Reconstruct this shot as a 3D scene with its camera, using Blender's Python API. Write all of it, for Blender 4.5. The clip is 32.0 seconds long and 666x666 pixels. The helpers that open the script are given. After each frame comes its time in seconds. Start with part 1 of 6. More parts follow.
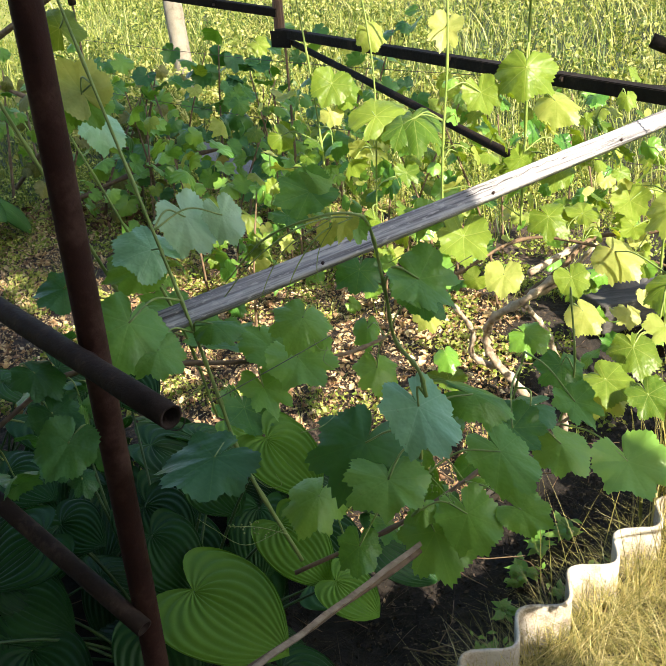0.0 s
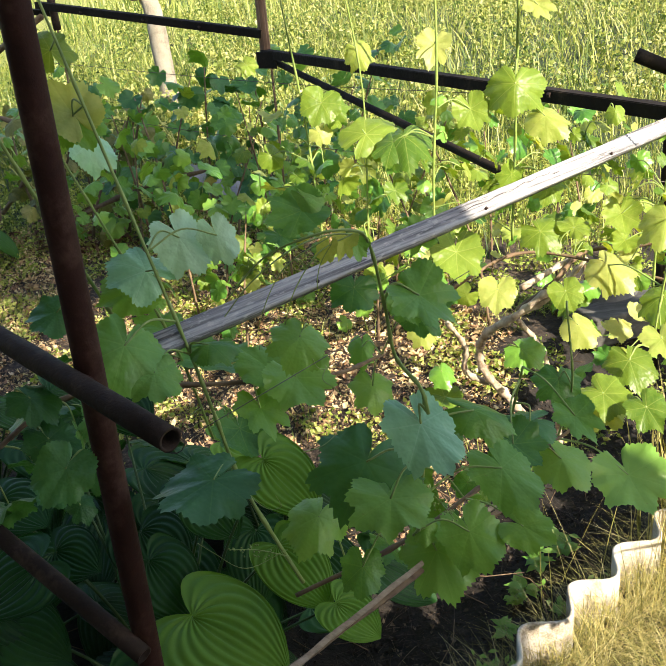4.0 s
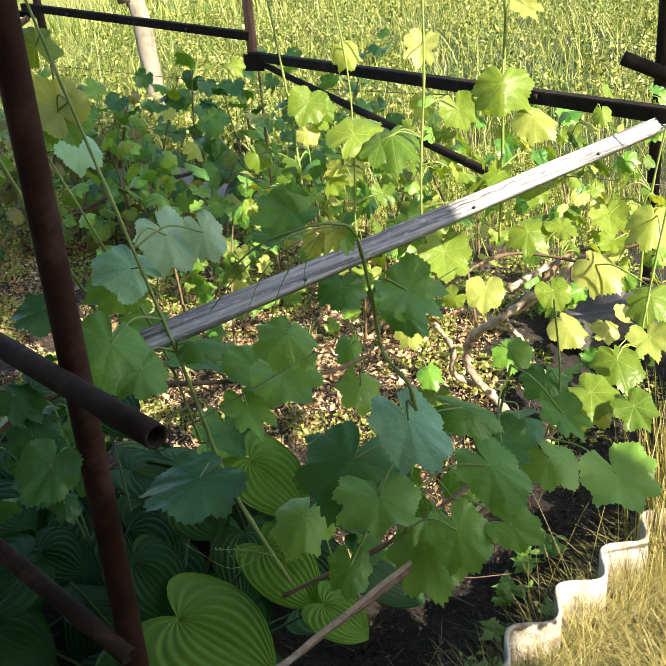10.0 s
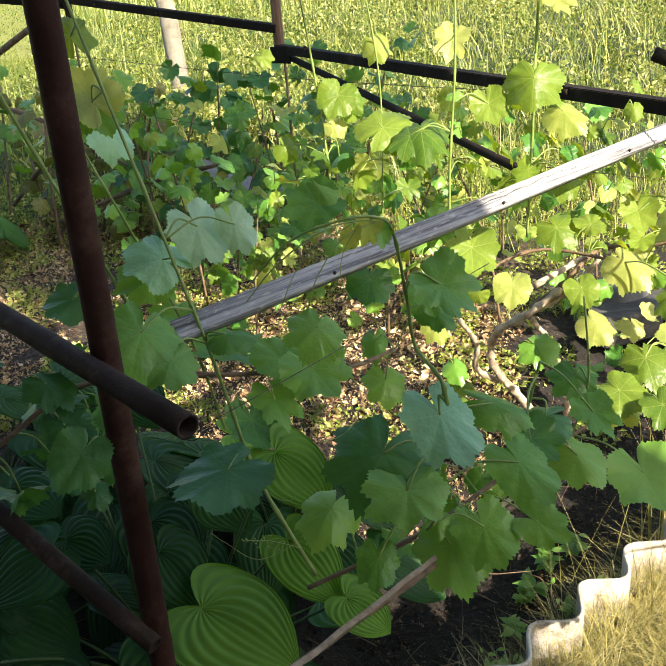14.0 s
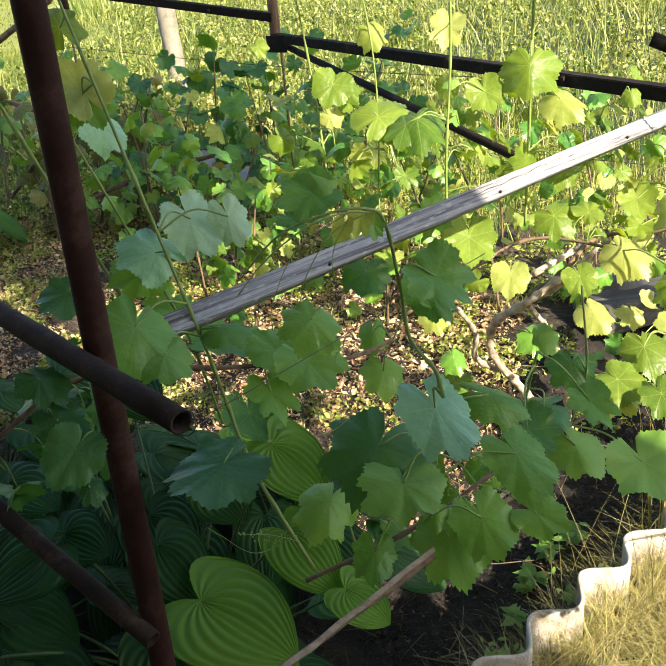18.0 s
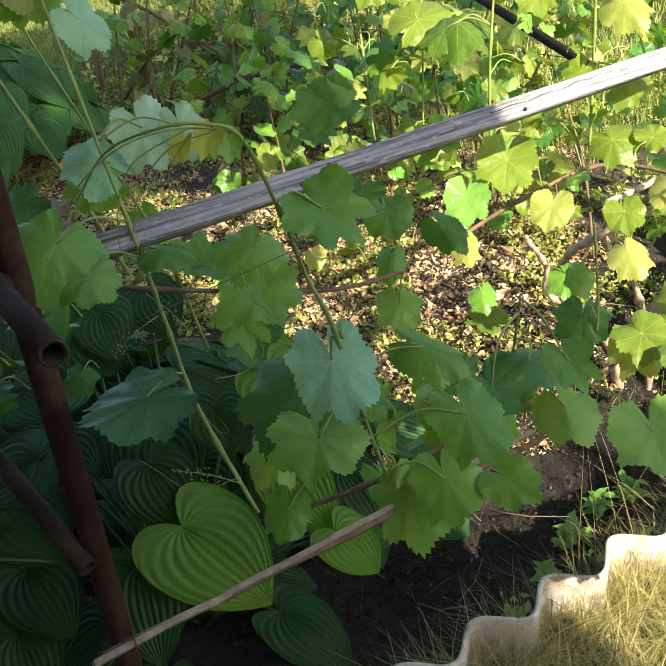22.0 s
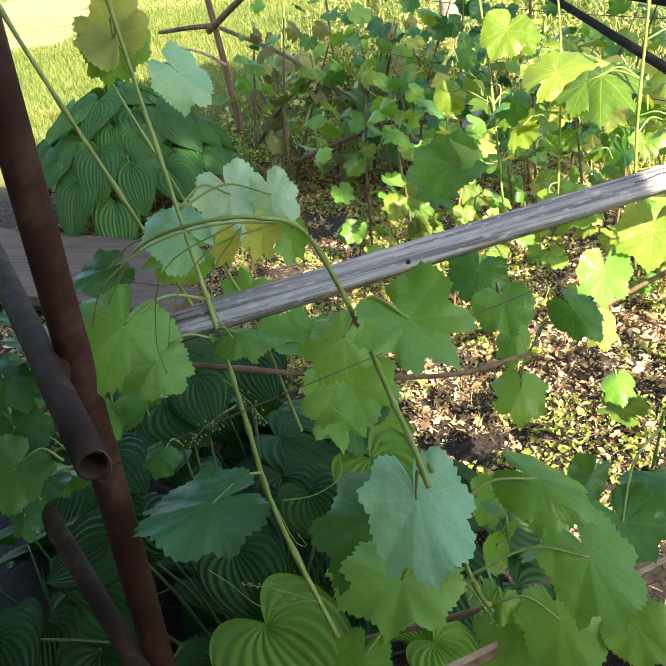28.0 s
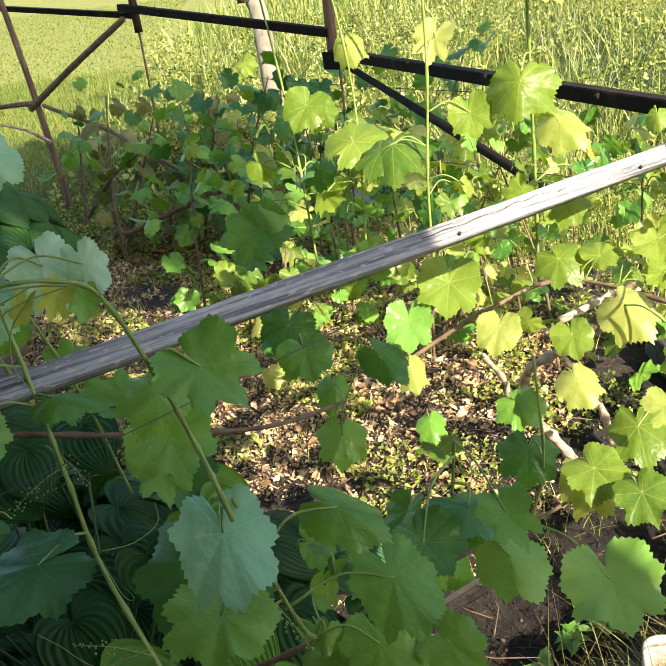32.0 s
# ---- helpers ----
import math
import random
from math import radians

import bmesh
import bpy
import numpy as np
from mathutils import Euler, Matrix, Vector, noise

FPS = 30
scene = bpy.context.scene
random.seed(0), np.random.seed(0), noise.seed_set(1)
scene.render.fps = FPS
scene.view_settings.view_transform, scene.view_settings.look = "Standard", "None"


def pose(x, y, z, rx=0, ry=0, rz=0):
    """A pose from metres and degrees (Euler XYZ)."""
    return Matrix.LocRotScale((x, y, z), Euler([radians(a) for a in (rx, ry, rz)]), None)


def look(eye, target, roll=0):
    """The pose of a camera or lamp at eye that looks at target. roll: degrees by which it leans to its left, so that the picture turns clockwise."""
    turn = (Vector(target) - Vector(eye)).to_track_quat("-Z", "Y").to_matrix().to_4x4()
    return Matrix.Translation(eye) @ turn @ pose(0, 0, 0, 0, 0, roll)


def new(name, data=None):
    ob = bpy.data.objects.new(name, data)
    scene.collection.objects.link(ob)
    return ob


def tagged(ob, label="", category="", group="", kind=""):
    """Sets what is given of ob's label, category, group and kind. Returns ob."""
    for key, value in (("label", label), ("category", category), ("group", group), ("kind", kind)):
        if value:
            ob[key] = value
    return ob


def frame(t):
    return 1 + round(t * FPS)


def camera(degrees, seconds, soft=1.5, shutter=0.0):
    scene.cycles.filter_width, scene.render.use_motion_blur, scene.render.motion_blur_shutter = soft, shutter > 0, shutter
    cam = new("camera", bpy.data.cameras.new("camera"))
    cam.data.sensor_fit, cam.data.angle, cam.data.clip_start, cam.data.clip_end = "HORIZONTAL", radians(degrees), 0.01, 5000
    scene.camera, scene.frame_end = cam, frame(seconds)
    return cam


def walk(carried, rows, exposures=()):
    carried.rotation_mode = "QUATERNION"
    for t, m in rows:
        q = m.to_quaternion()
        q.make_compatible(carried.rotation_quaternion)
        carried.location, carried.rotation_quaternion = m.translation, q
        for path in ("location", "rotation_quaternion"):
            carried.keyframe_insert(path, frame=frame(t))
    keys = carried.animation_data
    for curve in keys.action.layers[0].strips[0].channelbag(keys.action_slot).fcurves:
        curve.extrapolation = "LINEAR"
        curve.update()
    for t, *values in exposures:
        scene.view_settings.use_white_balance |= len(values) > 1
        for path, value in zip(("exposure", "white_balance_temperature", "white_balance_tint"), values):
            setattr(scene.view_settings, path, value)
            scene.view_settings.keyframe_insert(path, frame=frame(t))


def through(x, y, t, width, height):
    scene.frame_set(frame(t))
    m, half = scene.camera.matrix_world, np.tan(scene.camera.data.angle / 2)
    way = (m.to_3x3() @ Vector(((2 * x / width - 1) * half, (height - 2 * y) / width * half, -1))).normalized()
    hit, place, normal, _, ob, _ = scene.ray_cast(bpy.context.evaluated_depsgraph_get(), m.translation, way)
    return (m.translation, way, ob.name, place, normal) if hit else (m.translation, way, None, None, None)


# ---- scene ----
cam = camera(40.5, 32.0, soft=1.0)
PATH = [
    (0, (0.012, 0.001, 1.736), (0.002, 1.784, 0.83), -4.7),
    (0.5, (0.0, 0.009, 1.732), (0.012, 1.786, 0.814), -4.6),
    (1, (-0.003, 0.005, 1.729), (0.037, 1.785, 0.819), -4.0),
    (1.5, (-0.002, 0.004, 1.733), (0.022, 1.792, 0.837), -4.2),
    (2, (-0.002, 0.013, 1.732), (0.033, 1.803, 0.842), -4.0),
    (2.5, (0.0, 0.012, 1.732), (0.02, 1.808, 0.852), -4.6),
    (3, (0.001, 0.012, 1.736), (0.026, 1.821, 0.882), -5.3),
    (3.5, (-0.001, 0.01, 1.732), (0.032, 1.81, 0.859), -5.4),
    (4, (-0.003, 0.011, 1.731), (0.017, 1.812, 0.861), -5.4),
    (4.5, (-0.005, 0.004, 1.734), (-0.027, 1.81, 0.874), -5.4),
    (6.5, (-0.014, 0.005, 1.719), (-0.024, 1.808, 0.853), -5.4),
    (7, (-0.014, 0.009, 1.719), (0.005, 1.814, 0.859), -5.6),
    (7.5, (-0.01, 0.011, 1.723), (0.042, 1.819, 0.869), -4.7),
    (8, (-0.005, 0.009, 1.72), (0.055, 1.812, 0.858), -4.8),
    (8.5, (-0.003, 0.009, 1.72), (0.036, 1.814, 0.86), -5.0),
    (9, (-0.002, 0.009, 1.72), (0.037, 1.815, 0.862), -5.3),
    (9.5, (-0.002, 0.013, 1.718), (0.041, 1.818, 0.859), -5.3),
    (10, (-0.004, 0.013, 1.717), (0.045, 1.817, 0.855), -5.0),
    (10.5, (-0.005, 0.015, 1.718), (0.03, 1.816, 0.848), -5.1),
    (11, (-0.008, 0.015, 1.719), (0.028, 1.816, 0.851), -4.4),
    (11.5, (-0.01, 0.016, 1.718), (0.01, 1.814, 0.841), -4.7),
    (12, (-0.014, 0.014, 1.717), (0.016, 1.815, 0.847), -4.5),
    (12.5, (-0.015, 0.015, 1.717), (0.011, 1.816, 0.848), -4.8),
    (13, (-0.014, 0.013, 1.718), (0.005, 1.809, 0.838), -4.5),
    (13.5, (-0.019, 0.016, 1.718), (-0.003, 1.819, 0.852), -4.6),
    (14, (-0.022, 0.014, 1.717), (-0.015, 1.815, 0.846), -4.7),
    (14.5, (-0.019, 0.017, 1.717), (-0.002, 1.816, 0.843), -4.8),
    (16.5, (-0.01, 0.03, 1.72), (-0.009, 1.829, 0.847), -5.0),
    (17, (-0.011, 0.028, 1.718), (-0.012, 1.822, 0.834), -5.0),
    (17.5, (-0.011, 0.025, 1.718), (-0.009, 1.82, 0.836), -5.0),
    (18, (-0.012, 0.025, 1.716), (-0.01, 1.815, 0.824), -5.3),
    (18.5, (-0.016, 0.023, 1.718), (-0.029, 1.813, 0.826), -4.9),
    (19, (-0.026, 0.034, 1.714), (-0.005, 1.826, 0.825), -4.9),
    (19.5, (-0.058, 0.076, 1.705), (0.046, 1.879, 0.847), -4.0),
    (20, (-0.073, 0.112, 1.685), (0.072, 1.896, 0.792), -4.7),
    (20.5, (0.029, 0.16, 1.678), (0.025, 1.952, 0.79), -5.9),
    (21, (0.17, 0.188, 1.668), (0.012, 1.926, 0.691), -5.9),
    (21.5, (0.268, 0.167, 1.657), (-0.05, 1.85, 0.624), -7.0),
    (22, (0.278, 0.182, 1.647), (-0.055, 1.864, 0.617), -6.9),
    (22.5, (0.261, 0.26, 1.67), (0.021, 1.997, 0.709), -1.9),
    (23, (0.252, 0.394, 1.667), (0.067, 2.11, 0.658), -2.4),
    (23.5, (0.355, 0.445, 1.674), (0.172, 2.168, 0.676), -4.1),
    (24, (0.445, 0.427, 1.662), (0.062, 2.118, 0.664), -4.6),
    (24.5, (0.49, 0.413, 1.655), (-0.048, 2.067, 0.667), -5.6),
    (25, (0.458, 0.401, 1.668), (-0.008, 2.099, 0.72), -6.2),
    (25.5, (0.412, 0.404, 1.664), (-0.101, 2.097, 0.732), -6.5),
    (26, (0.388, 0.39, 1.668), (-0.182, 2.07, 0.745), -5.1),
    (26.5, (0.384, 0.38, 1.668), (-0.218, 2.049, 0.745), -5.2),
    (28.5, (0.268, 0.388, 1.61), (-0.34, 2.046, 0.673), -9.3),
    (29, (0.299, 0.311, 1.632), (-0.278, 1.969, 0.674), -9.6),
    (29.5, (0.29, 0.292, 1.637), (-0.124, 2.013, 0.705), -8.6),
    (30, (0.232, 0.334, 1.648), (-0.041, 2.11, 0.769), -9.0),
    (30.5, (0.184, 0.343, 1.647), (-0.004, 2.116, 0.741), -7.8),
    (31, (0.186, 0.344, 1.651), (0.031, 2.127, 0.759), -7.2),
    (31.5, (0.254, 0.342, 1.619), (-0.013, 2.13, 0.764), -9.3),
    (32, (0.353, 0.315, 1.634), (0.065, 2.111, 0.802), -7.4),
]
EXPO = [(0, 1.44), (20, 1.44), (23, 1.44), (26, 1.46), (28.5, 1.98), (29.2, 1.98), (30, 1.5), (32, 1.4)]
walk(cam, [(t, look(eye, target, roll)) for t, eye, target, roll in PATH], exposures=EXPO)

# ---- light ----
SUN_AZ = math.atan2(-0.77, 0.63)      # towards the sun, in the plan
SUN_EL = radians(36)
world = bpy.data.worlds.new("world")
scene.world = world
world.use_nodes = True
wn = world.node_tree.nodes
sky = wn.new("ShaderNodeTexSky")
sky.sky_type = "NISHITA"
sky.sun_disc = False
sky.sun_elevation = SUN_EL
sky.sun_rotation = math.pi / 2 - SUN_AZ
sky.air_density, sky.dust_density = 1.0, 2.0
wn["Background"].inputs["Strength"].default_value = 0.115
world.node_tree.links.new(sky.outputs["Color"], wn["Background"].inputs["Color"])
sun = new("sun", bpy.data.lights.new("sun", "SUN"))
sun.data.energy, sun.data.angle, sun.data.color = 5.0, radians(0.55), (1.0, 0.89, 0.72)
sun_dir = Vector((math.cos(SUN_AZ) * math.cos(SUN_EL), math.sin(SUN_AZ) * math.cos(SUN_EL), math.sin(SUN_EL)))
sun.matrix_world = look(sun_dir * 20, (0, 0, 0))


# ---- materials ----
def nodes_of(name):
    m = bpy.data.materials.new(name)
    m.use_nodes = True
    nt = m.node_tree
    return m, nt, nt.nodes["Principled BSDF"]


def ramp_node(nt, fac, stops):
    r = nt.nodes.new("ShaderNodeValToRGB")
    while len(r.color_ramp.elements) < len(stops):
        r.color_ramp.elements.new(0.5)
    for e, (p, c) in zip(r.color_ramp.elements, stops):
        e.position, e.color = p, (*c, 1)
    nt.links.new(fac, r.inputs[0])
    return r.outputs[0]


def noise_node(nt, scale, detail=4, vec=None, rough=0.6):
    n = nt.nodes.new("ShaderNodeTexNoise")
    n.inputs["Scale"].default_value, n.inputs["Detail"].default_value = scale, detail
    n.inputs["Roughness"].default_value = rough
    if vec is not None:
        nt.links.new(vec, n.inputs["Vector"])
    return n.outputs[0]


def coords(nt, kind="Object"):
    return nt.nodes.new("ShaderNodeTexCoord").outputs[kind]


def mapped(nt, vec, scale):
    mp = nt.nodes.new("ShaderNodeMapping")
    mp.inputs["Scale"].default_value = scale
    nt.links.new(vec, mp.inputs["Vector"])
    return mp.outputs[0]


def math_node(nt, op, a, b=None):
    n = nt.nodes.new("ShaderNodeMath")
    n.operation = op
    for i, v in enumerate((a, b)):
        if v is None:
            continue
        if isinstance(v, (int, float)):
            n.inputs[i].default_value = v
        else:
            nt.links.new(v, n.inputs[i])
    return n.outputs[0]


def mix_color(nt, fac, a, b, mode="MIX"):
    n = nt.nodes.new("ShaderNodeMix")
    n.data_type, n.blend_type = "RGBA", mode
    for sock, v in ((n.inputs[0], fac), (n.inputs[6], a), (n.inputs[7], b)):
        if isinstance(v, tuple):
            sock.default_value = (*v, 1)
        elif isinstance(v, (int, float)):
            sock.default_value = v
        else:
            nt.links.new(v, sock)
    return n.outputs[2]


def bump_to(nt, bsdf, height, strength=0.3, distance=0.01):
    b = nt.nodes.new("ShaderNodeBump")
    b.inputs["Strength"].default_value, b.inputs["Distance"].default_value = strength, distance
    nt.links.new(height, b.inputs["Height"])
    nt.links.new(b.outputs[0], bsdf.inputs["Normal"])
    return b.outputs[0]


def with_glow_through(nt, bsdf, color, share, tint):
    """Leaves let light through: a share of translucent light in a yellower tint."""
    tr = nt.nodes.new("ShaderNodeBsdfTranslucent")
    nt.links.new(mix_color(nt, 1.0, color, tint, "MULTIPLY"), tr.inputs["Color"])
    mx = nt.nodes.new("ShaderNodeMixShader")
    mx.inputs[0].default_value = share
    nt.links.new(bsdf.outputs[0], mx.inputs[1])
    nt.links.new(tr.outputs[0], mx.inputs[2])
    nt.links.new(mx.outputs[0], nt.nodes["Material Output"].inputs["Surface"])


def grape_leaf_material(name, dark, mid, light, gloss, through):
    m, nt, p = nodes_of(name)
    vec = coords(nt)
    xyz = nt.nodes.new("ShaderNodeSeparateXYZ")
    nt.links.new(vec, xyz.inputs[0])
    x, y = xyz.outputs[0], xyz.outputs[1]
    ang = math_node(nt, "ARCTAN2", x, y)
    rad = math_node(nt, "SQRT", math_node(nt, "ADD", math_node(nt, "MULTIPLY", x, x), math_node(nt, "MULTIPLY", y, y)))
    near = math_node(nt, "MULTIPLY", rad, math_node(nt, "SINE", math_node(nt, "PINGPONG", ang, 0.436)))
    vein = math_node(nt, "LESS_THAN", near, math_node(nt, "SUBTRACT", 0.009, math_node(nt, "MULTIPLY", rad, 0.009)))
    # side veins leave the main ones at a slant
    slant = math_node(nt, "ADD", math_node(nt, "MULTIPLY", rad, 9.0), math_node(nt, "MULTIPLY", near, -9.0))
    side = math_node(nt, "LESS_THAN", math_node(nt, "PINGPONG", slant, 0.5), 0.05)
    info = nt.nodes.new("ShaderNodeObjectInfo")
    tone = math_node(nt, "ADD", math_node(nt, "MULTIPLY", info.outputs["Random"], 0.65),
                     math_node(nt, "MULTIPLY", noise_node(nt, 3.5, 5, vec), 0.45))
    col = ramp_node(nt, tone, [(0.2, dark), (0.55, mid), (0.95, light)])
    spots = ramp_node(nt, noise_node(nt, 22, 3, vec), [(0.68, (0, 0, 0)), (0.74, (1, 1, 1))])
    col = mix_color(nt, math_node(nt, "MULTIPLY", spots, 0.35), col, (0.16, 0.13, 0.035))
    col = mix_color(nt, math_node(nt, "MULTIPLY", vein, 0.22), col, light)
    col = mix_color(nt, math_node(nt, "MULTIPLY", side, 0.08), col, light)
    nt.links.new(col, p.inputs["Base Color"])
    p.inputs["Roughness"].default_value = gloss
    p.inputs["Specular IOR Level"].default_value = 0.45
    h = math_node(nt, "SUBTRACT", noise_node(nt, 5, 2, vec), math_node(nt, "MULTIPLY", math_node(nt, "ADD", vein, math_node(nt, "MULTIPLY", side, 0.6)), 0.5))
    bump_to(nt, p, h, 0.15, 0.03)
    with_glow_through(nt, p, col, through, (1.6, 1.35, 0.35))
    return m


mature_leaf = grape_leaf_material("grape_leaf_mature", (0.06, 0.18, 0.028), (0.14, 0.315, 0.042), (0.24, 0.42, 0.07), 0.3, 0.3)
fresh_leaf = grape_leaf_material("grape_leaf_fresh", (0.14, 0.32, 0.05), (0.2, 0.39, 0.07), (0.28, 0.46, 0.1), 0.32, 0.3)
young_leaf = grape_leaf_material("grape_leaf_young", (0.09, 0.185, 0.018), (0.24, 0.34, 0.042), (0.58, 0.6, 0.2), 0.4, 0.45)
# Pale leaf colour with a bluish sky sheen painted in
pale_leaf = grape_leaf_material("grape_leaf_pale_sheen", (0.24, 0.47, 0.25), (0.33, 0.56, 0.35), (0.44, 0.64, 0.45), 0.28, 0.2)
# Mature green darkened so the shade on inner leaves sits in the colour
shaded_leaf = grape_leaf_material("grape_leaf_shaded", (0.03, 0.11, 0.03), (0.055, 0.175, 0.04), (0.1, 0.24, 0.05), 0.34, 0.25)
wilted_leaf = grape_leaf_material("grape_leaf_wilted", (0.07, 0.09, 0.022), (0.18, 0.19, 0.05), (0.46, 0.42, 0.2), 0.6, 0.35)


def hosta_material(name, dark, mid, light, groove):
    m, nt, p = nodes_of(name)
    vec = coords(nt)
    info = nt.nodes.new("ShaderNodeObjectInfo")
    tone = math_node(nt, "ADD", math_node(nt, "MULTIPLY", info.outputs["Random"], 0.5), math_node(nt, "MULTIPLY", noise_node(nt, 3, 4, vec), 0.5))
    col = ramp_node(nt, tone, [(0.2, dark), (0.55, mid), (0.9, light)])
    rib = nt.nodes.new("ShaderNodeAttribute")
    rib.attribute_name = "rib"
    col = mix_color(nt, math_node(nt, "MULTIPLY", rib.outputs["Fac"], 0.2), col, groove)
    nt.links.new(col, p.inputs["Base Color"])
    p.inputs["Roughness"].default_value = 0.42
    p.inputs["Specular IOR Level"].default_value = 0.3
    bump_to(nt, p, noise_node(nt, 40, 4, vec), 0.15, 0.01)
    with_glow_through(nt, p, col, 0.28, (1.4, 1.3, 0.4))
    return m


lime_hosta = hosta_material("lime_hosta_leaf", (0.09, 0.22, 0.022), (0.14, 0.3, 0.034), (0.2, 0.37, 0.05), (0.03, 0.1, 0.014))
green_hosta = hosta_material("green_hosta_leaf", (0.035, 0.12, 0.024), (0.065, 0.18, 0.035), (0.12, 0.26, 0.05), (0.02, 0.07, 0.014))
# Darker hosta copy: the deep shade at the left is put into its colour
shaded_hosta = hosta_material("shaded_hosta_leaf", (0.012, 0.05, 0.012), (0.022, 0.085, 0.02), (0.05, 0.14, 0.032), (0.008, 0.035, 0.009))


def shoot_material(name, a, b, rough=0.5):
    m, nt, p = nodes_of(name)
    vec = coords(nt)
    nt.links.new(ramp_node(nt, noise_node(nt, 30, 5, vec), [(0.3, a), (0.7, b)]), p.inputs["Base Color"])
    p.inputs["Roughness"].default_value = rough
    bump_to(nt, p, noise_node(nt, 120, 3, vec), 0.3, 0.004)
    return m


green_shoot = shoot_material("green_shoot", (0.19, 0.28, 0.05), (0.32, 0.4, 0.11))
hosta_stalk = shoot_material("hosta_stalk", (0.03, 0.07, 0.014), (0.06, 0.12, 0.025))
dry_cane = shoot_material("dry_cane", (0.1, 0.06, 0.035), (0.24, 0.16, 0.09), 0.8)
pale_bark = shoot_material("peeling_vine_bark", (0.2, 0.125, 0.075), (0.66, 0.55, 0.42), 0.85)


def rust_material(name, stops, scale, rough=0.75):
    m, nt, p = nodes_of(name)
    vec = coords(nt)
    n1, n2 = noise_node(nt, scale, 8, vec), noise_node(nt, scale * 9, 4, vec)
    f = math_node(nt, "ADD", math_node(nt, "MULTIPLY", n1, 0.75), math_node(nt, "MULTIPLY", n2, 0.3))
    nt.links.new(ramp_node(nt, f, stops), p.inputs["Base Color"])
    nt.links.new(ramp_node(nt, n2, [(0.3, (rough - 0.2,) * 3), (0.7, (rough + 0.1,) * 3)]), p.inputs["Roughness"])
    p.inputs["Metallic"].default_value = 0.0
    p.inputs["Specular IOR Level"].default_value = 0.115
    bump_to(nt, p, math_node(nt, "ADD", n2, n1), 0.5, 0.003)
    return m


rust_red = rust_material("rusty_red_iron", [(0.3, (0.022, 0.01, 0.008)), (0.52, (0.046, 0.02, 0.015)), (0.7, (0.1, 0.055, 0.04))], 9)
rust_dark = rust_material("dark_rusted_iron", [(0.3, (0.02, 0.014, 0.011)), (0.55, (0.046, 0.031, 0.024)), (0.72, (0.11, 0.075, 0.056))], 12)
black_iron = rust_material("blackened_iron", [(0.3, (0.01, 0.007, 0.006)), (0.58, (0.02, 0.015, 0.011)), (0.78, (0.07, 0.052, 0.035))], 10, 0.85)


def wood_material(name, stops, along, rough=0.85):
    """Weathered wood with its grain along one local axis."""
    m, nt, p = nodes_of(name)
    vec = coords(nt)
    sc = [60.0, 60.0, 60.0]
    sc[along] = 1.6
    grain = noise_node(nt, 1.0, 7, mapped(nt, vec, tuple(sc)), 0.65)
    blot = noise_node(nt, 7, 5, vec)
    f = math_node(nt, "ADD", math_node(nt, "MULTIPLY", grain, 0.75), math_node(nt, "MULTIPLY", blot, 0.3))
    nt.links.new(ramp_node(nt, f, stops), p.inputs["Base Color"])
    p.inputs["Roughness"].default_value = rough
    bump_to(nt, p, grain, 0.7, 0.004)
    return m


brown_wood = wood_material("brown_weathered_wood", [(0.34, (0.14, 0.1, 0.07)), (0.5, (0.3, 0.22, 0.15)), (0.68, (0.46, 0.36, 0.26))], 0)
tan_wood = wood_material("tan_post_wood", [(0.34, (0.06, 0.032, 0.02)), (0.5, (0.14, 0.08, 0.05)), (0.68, (0.3, 0.2, 0.12))], 2)


def mineral_material(name, stops, scale, rough=0.9, depth=0.006):
    m, nt, p = nodes_of(name)
    vec = coords(nt)
    n1, n2 = noise_node(nt, scale, 8, vec), noise_node(nt, scale * 14, 5, vec)
    f = math_node(nt, "ADD", math_node(nt, "MULTIPLY", n1, 0.7), math_node(nt, "MULTIPLY", n2, 0.32))
    nt.links.new(ramp_node(nt, f, stops), p.inputs["Base Color"])
    p.inputs["Roughness"].default_value = rough
    bump_to(nt, p, math_node(nt, "ADD", math_node(nt, "MULTIPLY", n1, 0.5), n2), 0.6, depth)
    return m


cement_sheet = mineral_material("white_cement_sheet", [(0.32, (0.2, 0.16, 0.12)), (0.44, (0.42, 0.36, 0.28)), (0.54, (0.62, 0.57, 0.49)), (0.75, (0.74, 0.7, 0.63))], 14)
slab_mat = mineral_material("grey_concrete", [(0.3, (0.09, 0.085, 0.075)), (0.5, (0.16, 0.155, 0.145)), (0.75, (0.24, 0.23, 0.22))], 4)
plaster = mineral_material("plain_plaster", [(0.3, (0.36, 0.33, 0.28)), (0.5, (0.46, 0.43, 0.37)), (0.75, (0.53, 0.5, 0.44))], 2)
whitewash = mineral_material("whitewashed_bark", [(0.3, (0.12, 0.095, 0.07)), (0.5, (0.28, 0.25, 0.19)), (0.75, (0.38, 0.35, 0.29))], 9, depth=0.02)
bark = mineral_material("fruit_tree_bark", [(0.3, (0.05, 0.035, 0.025)), (0.5, (0.11, 0.08, 0.06)), (0.75, (0.2, 0.16, 0.12))], 12, depth=0.02)
tub_mat = mineral_material("dark_enamel", [(0.3, (0.03, 0.03, 0.03)), (0.5, (0.06, 0.058, 0.055)), (0.75, (0.1, 0.095, 0.09))], 8, 0.6, 0.002)


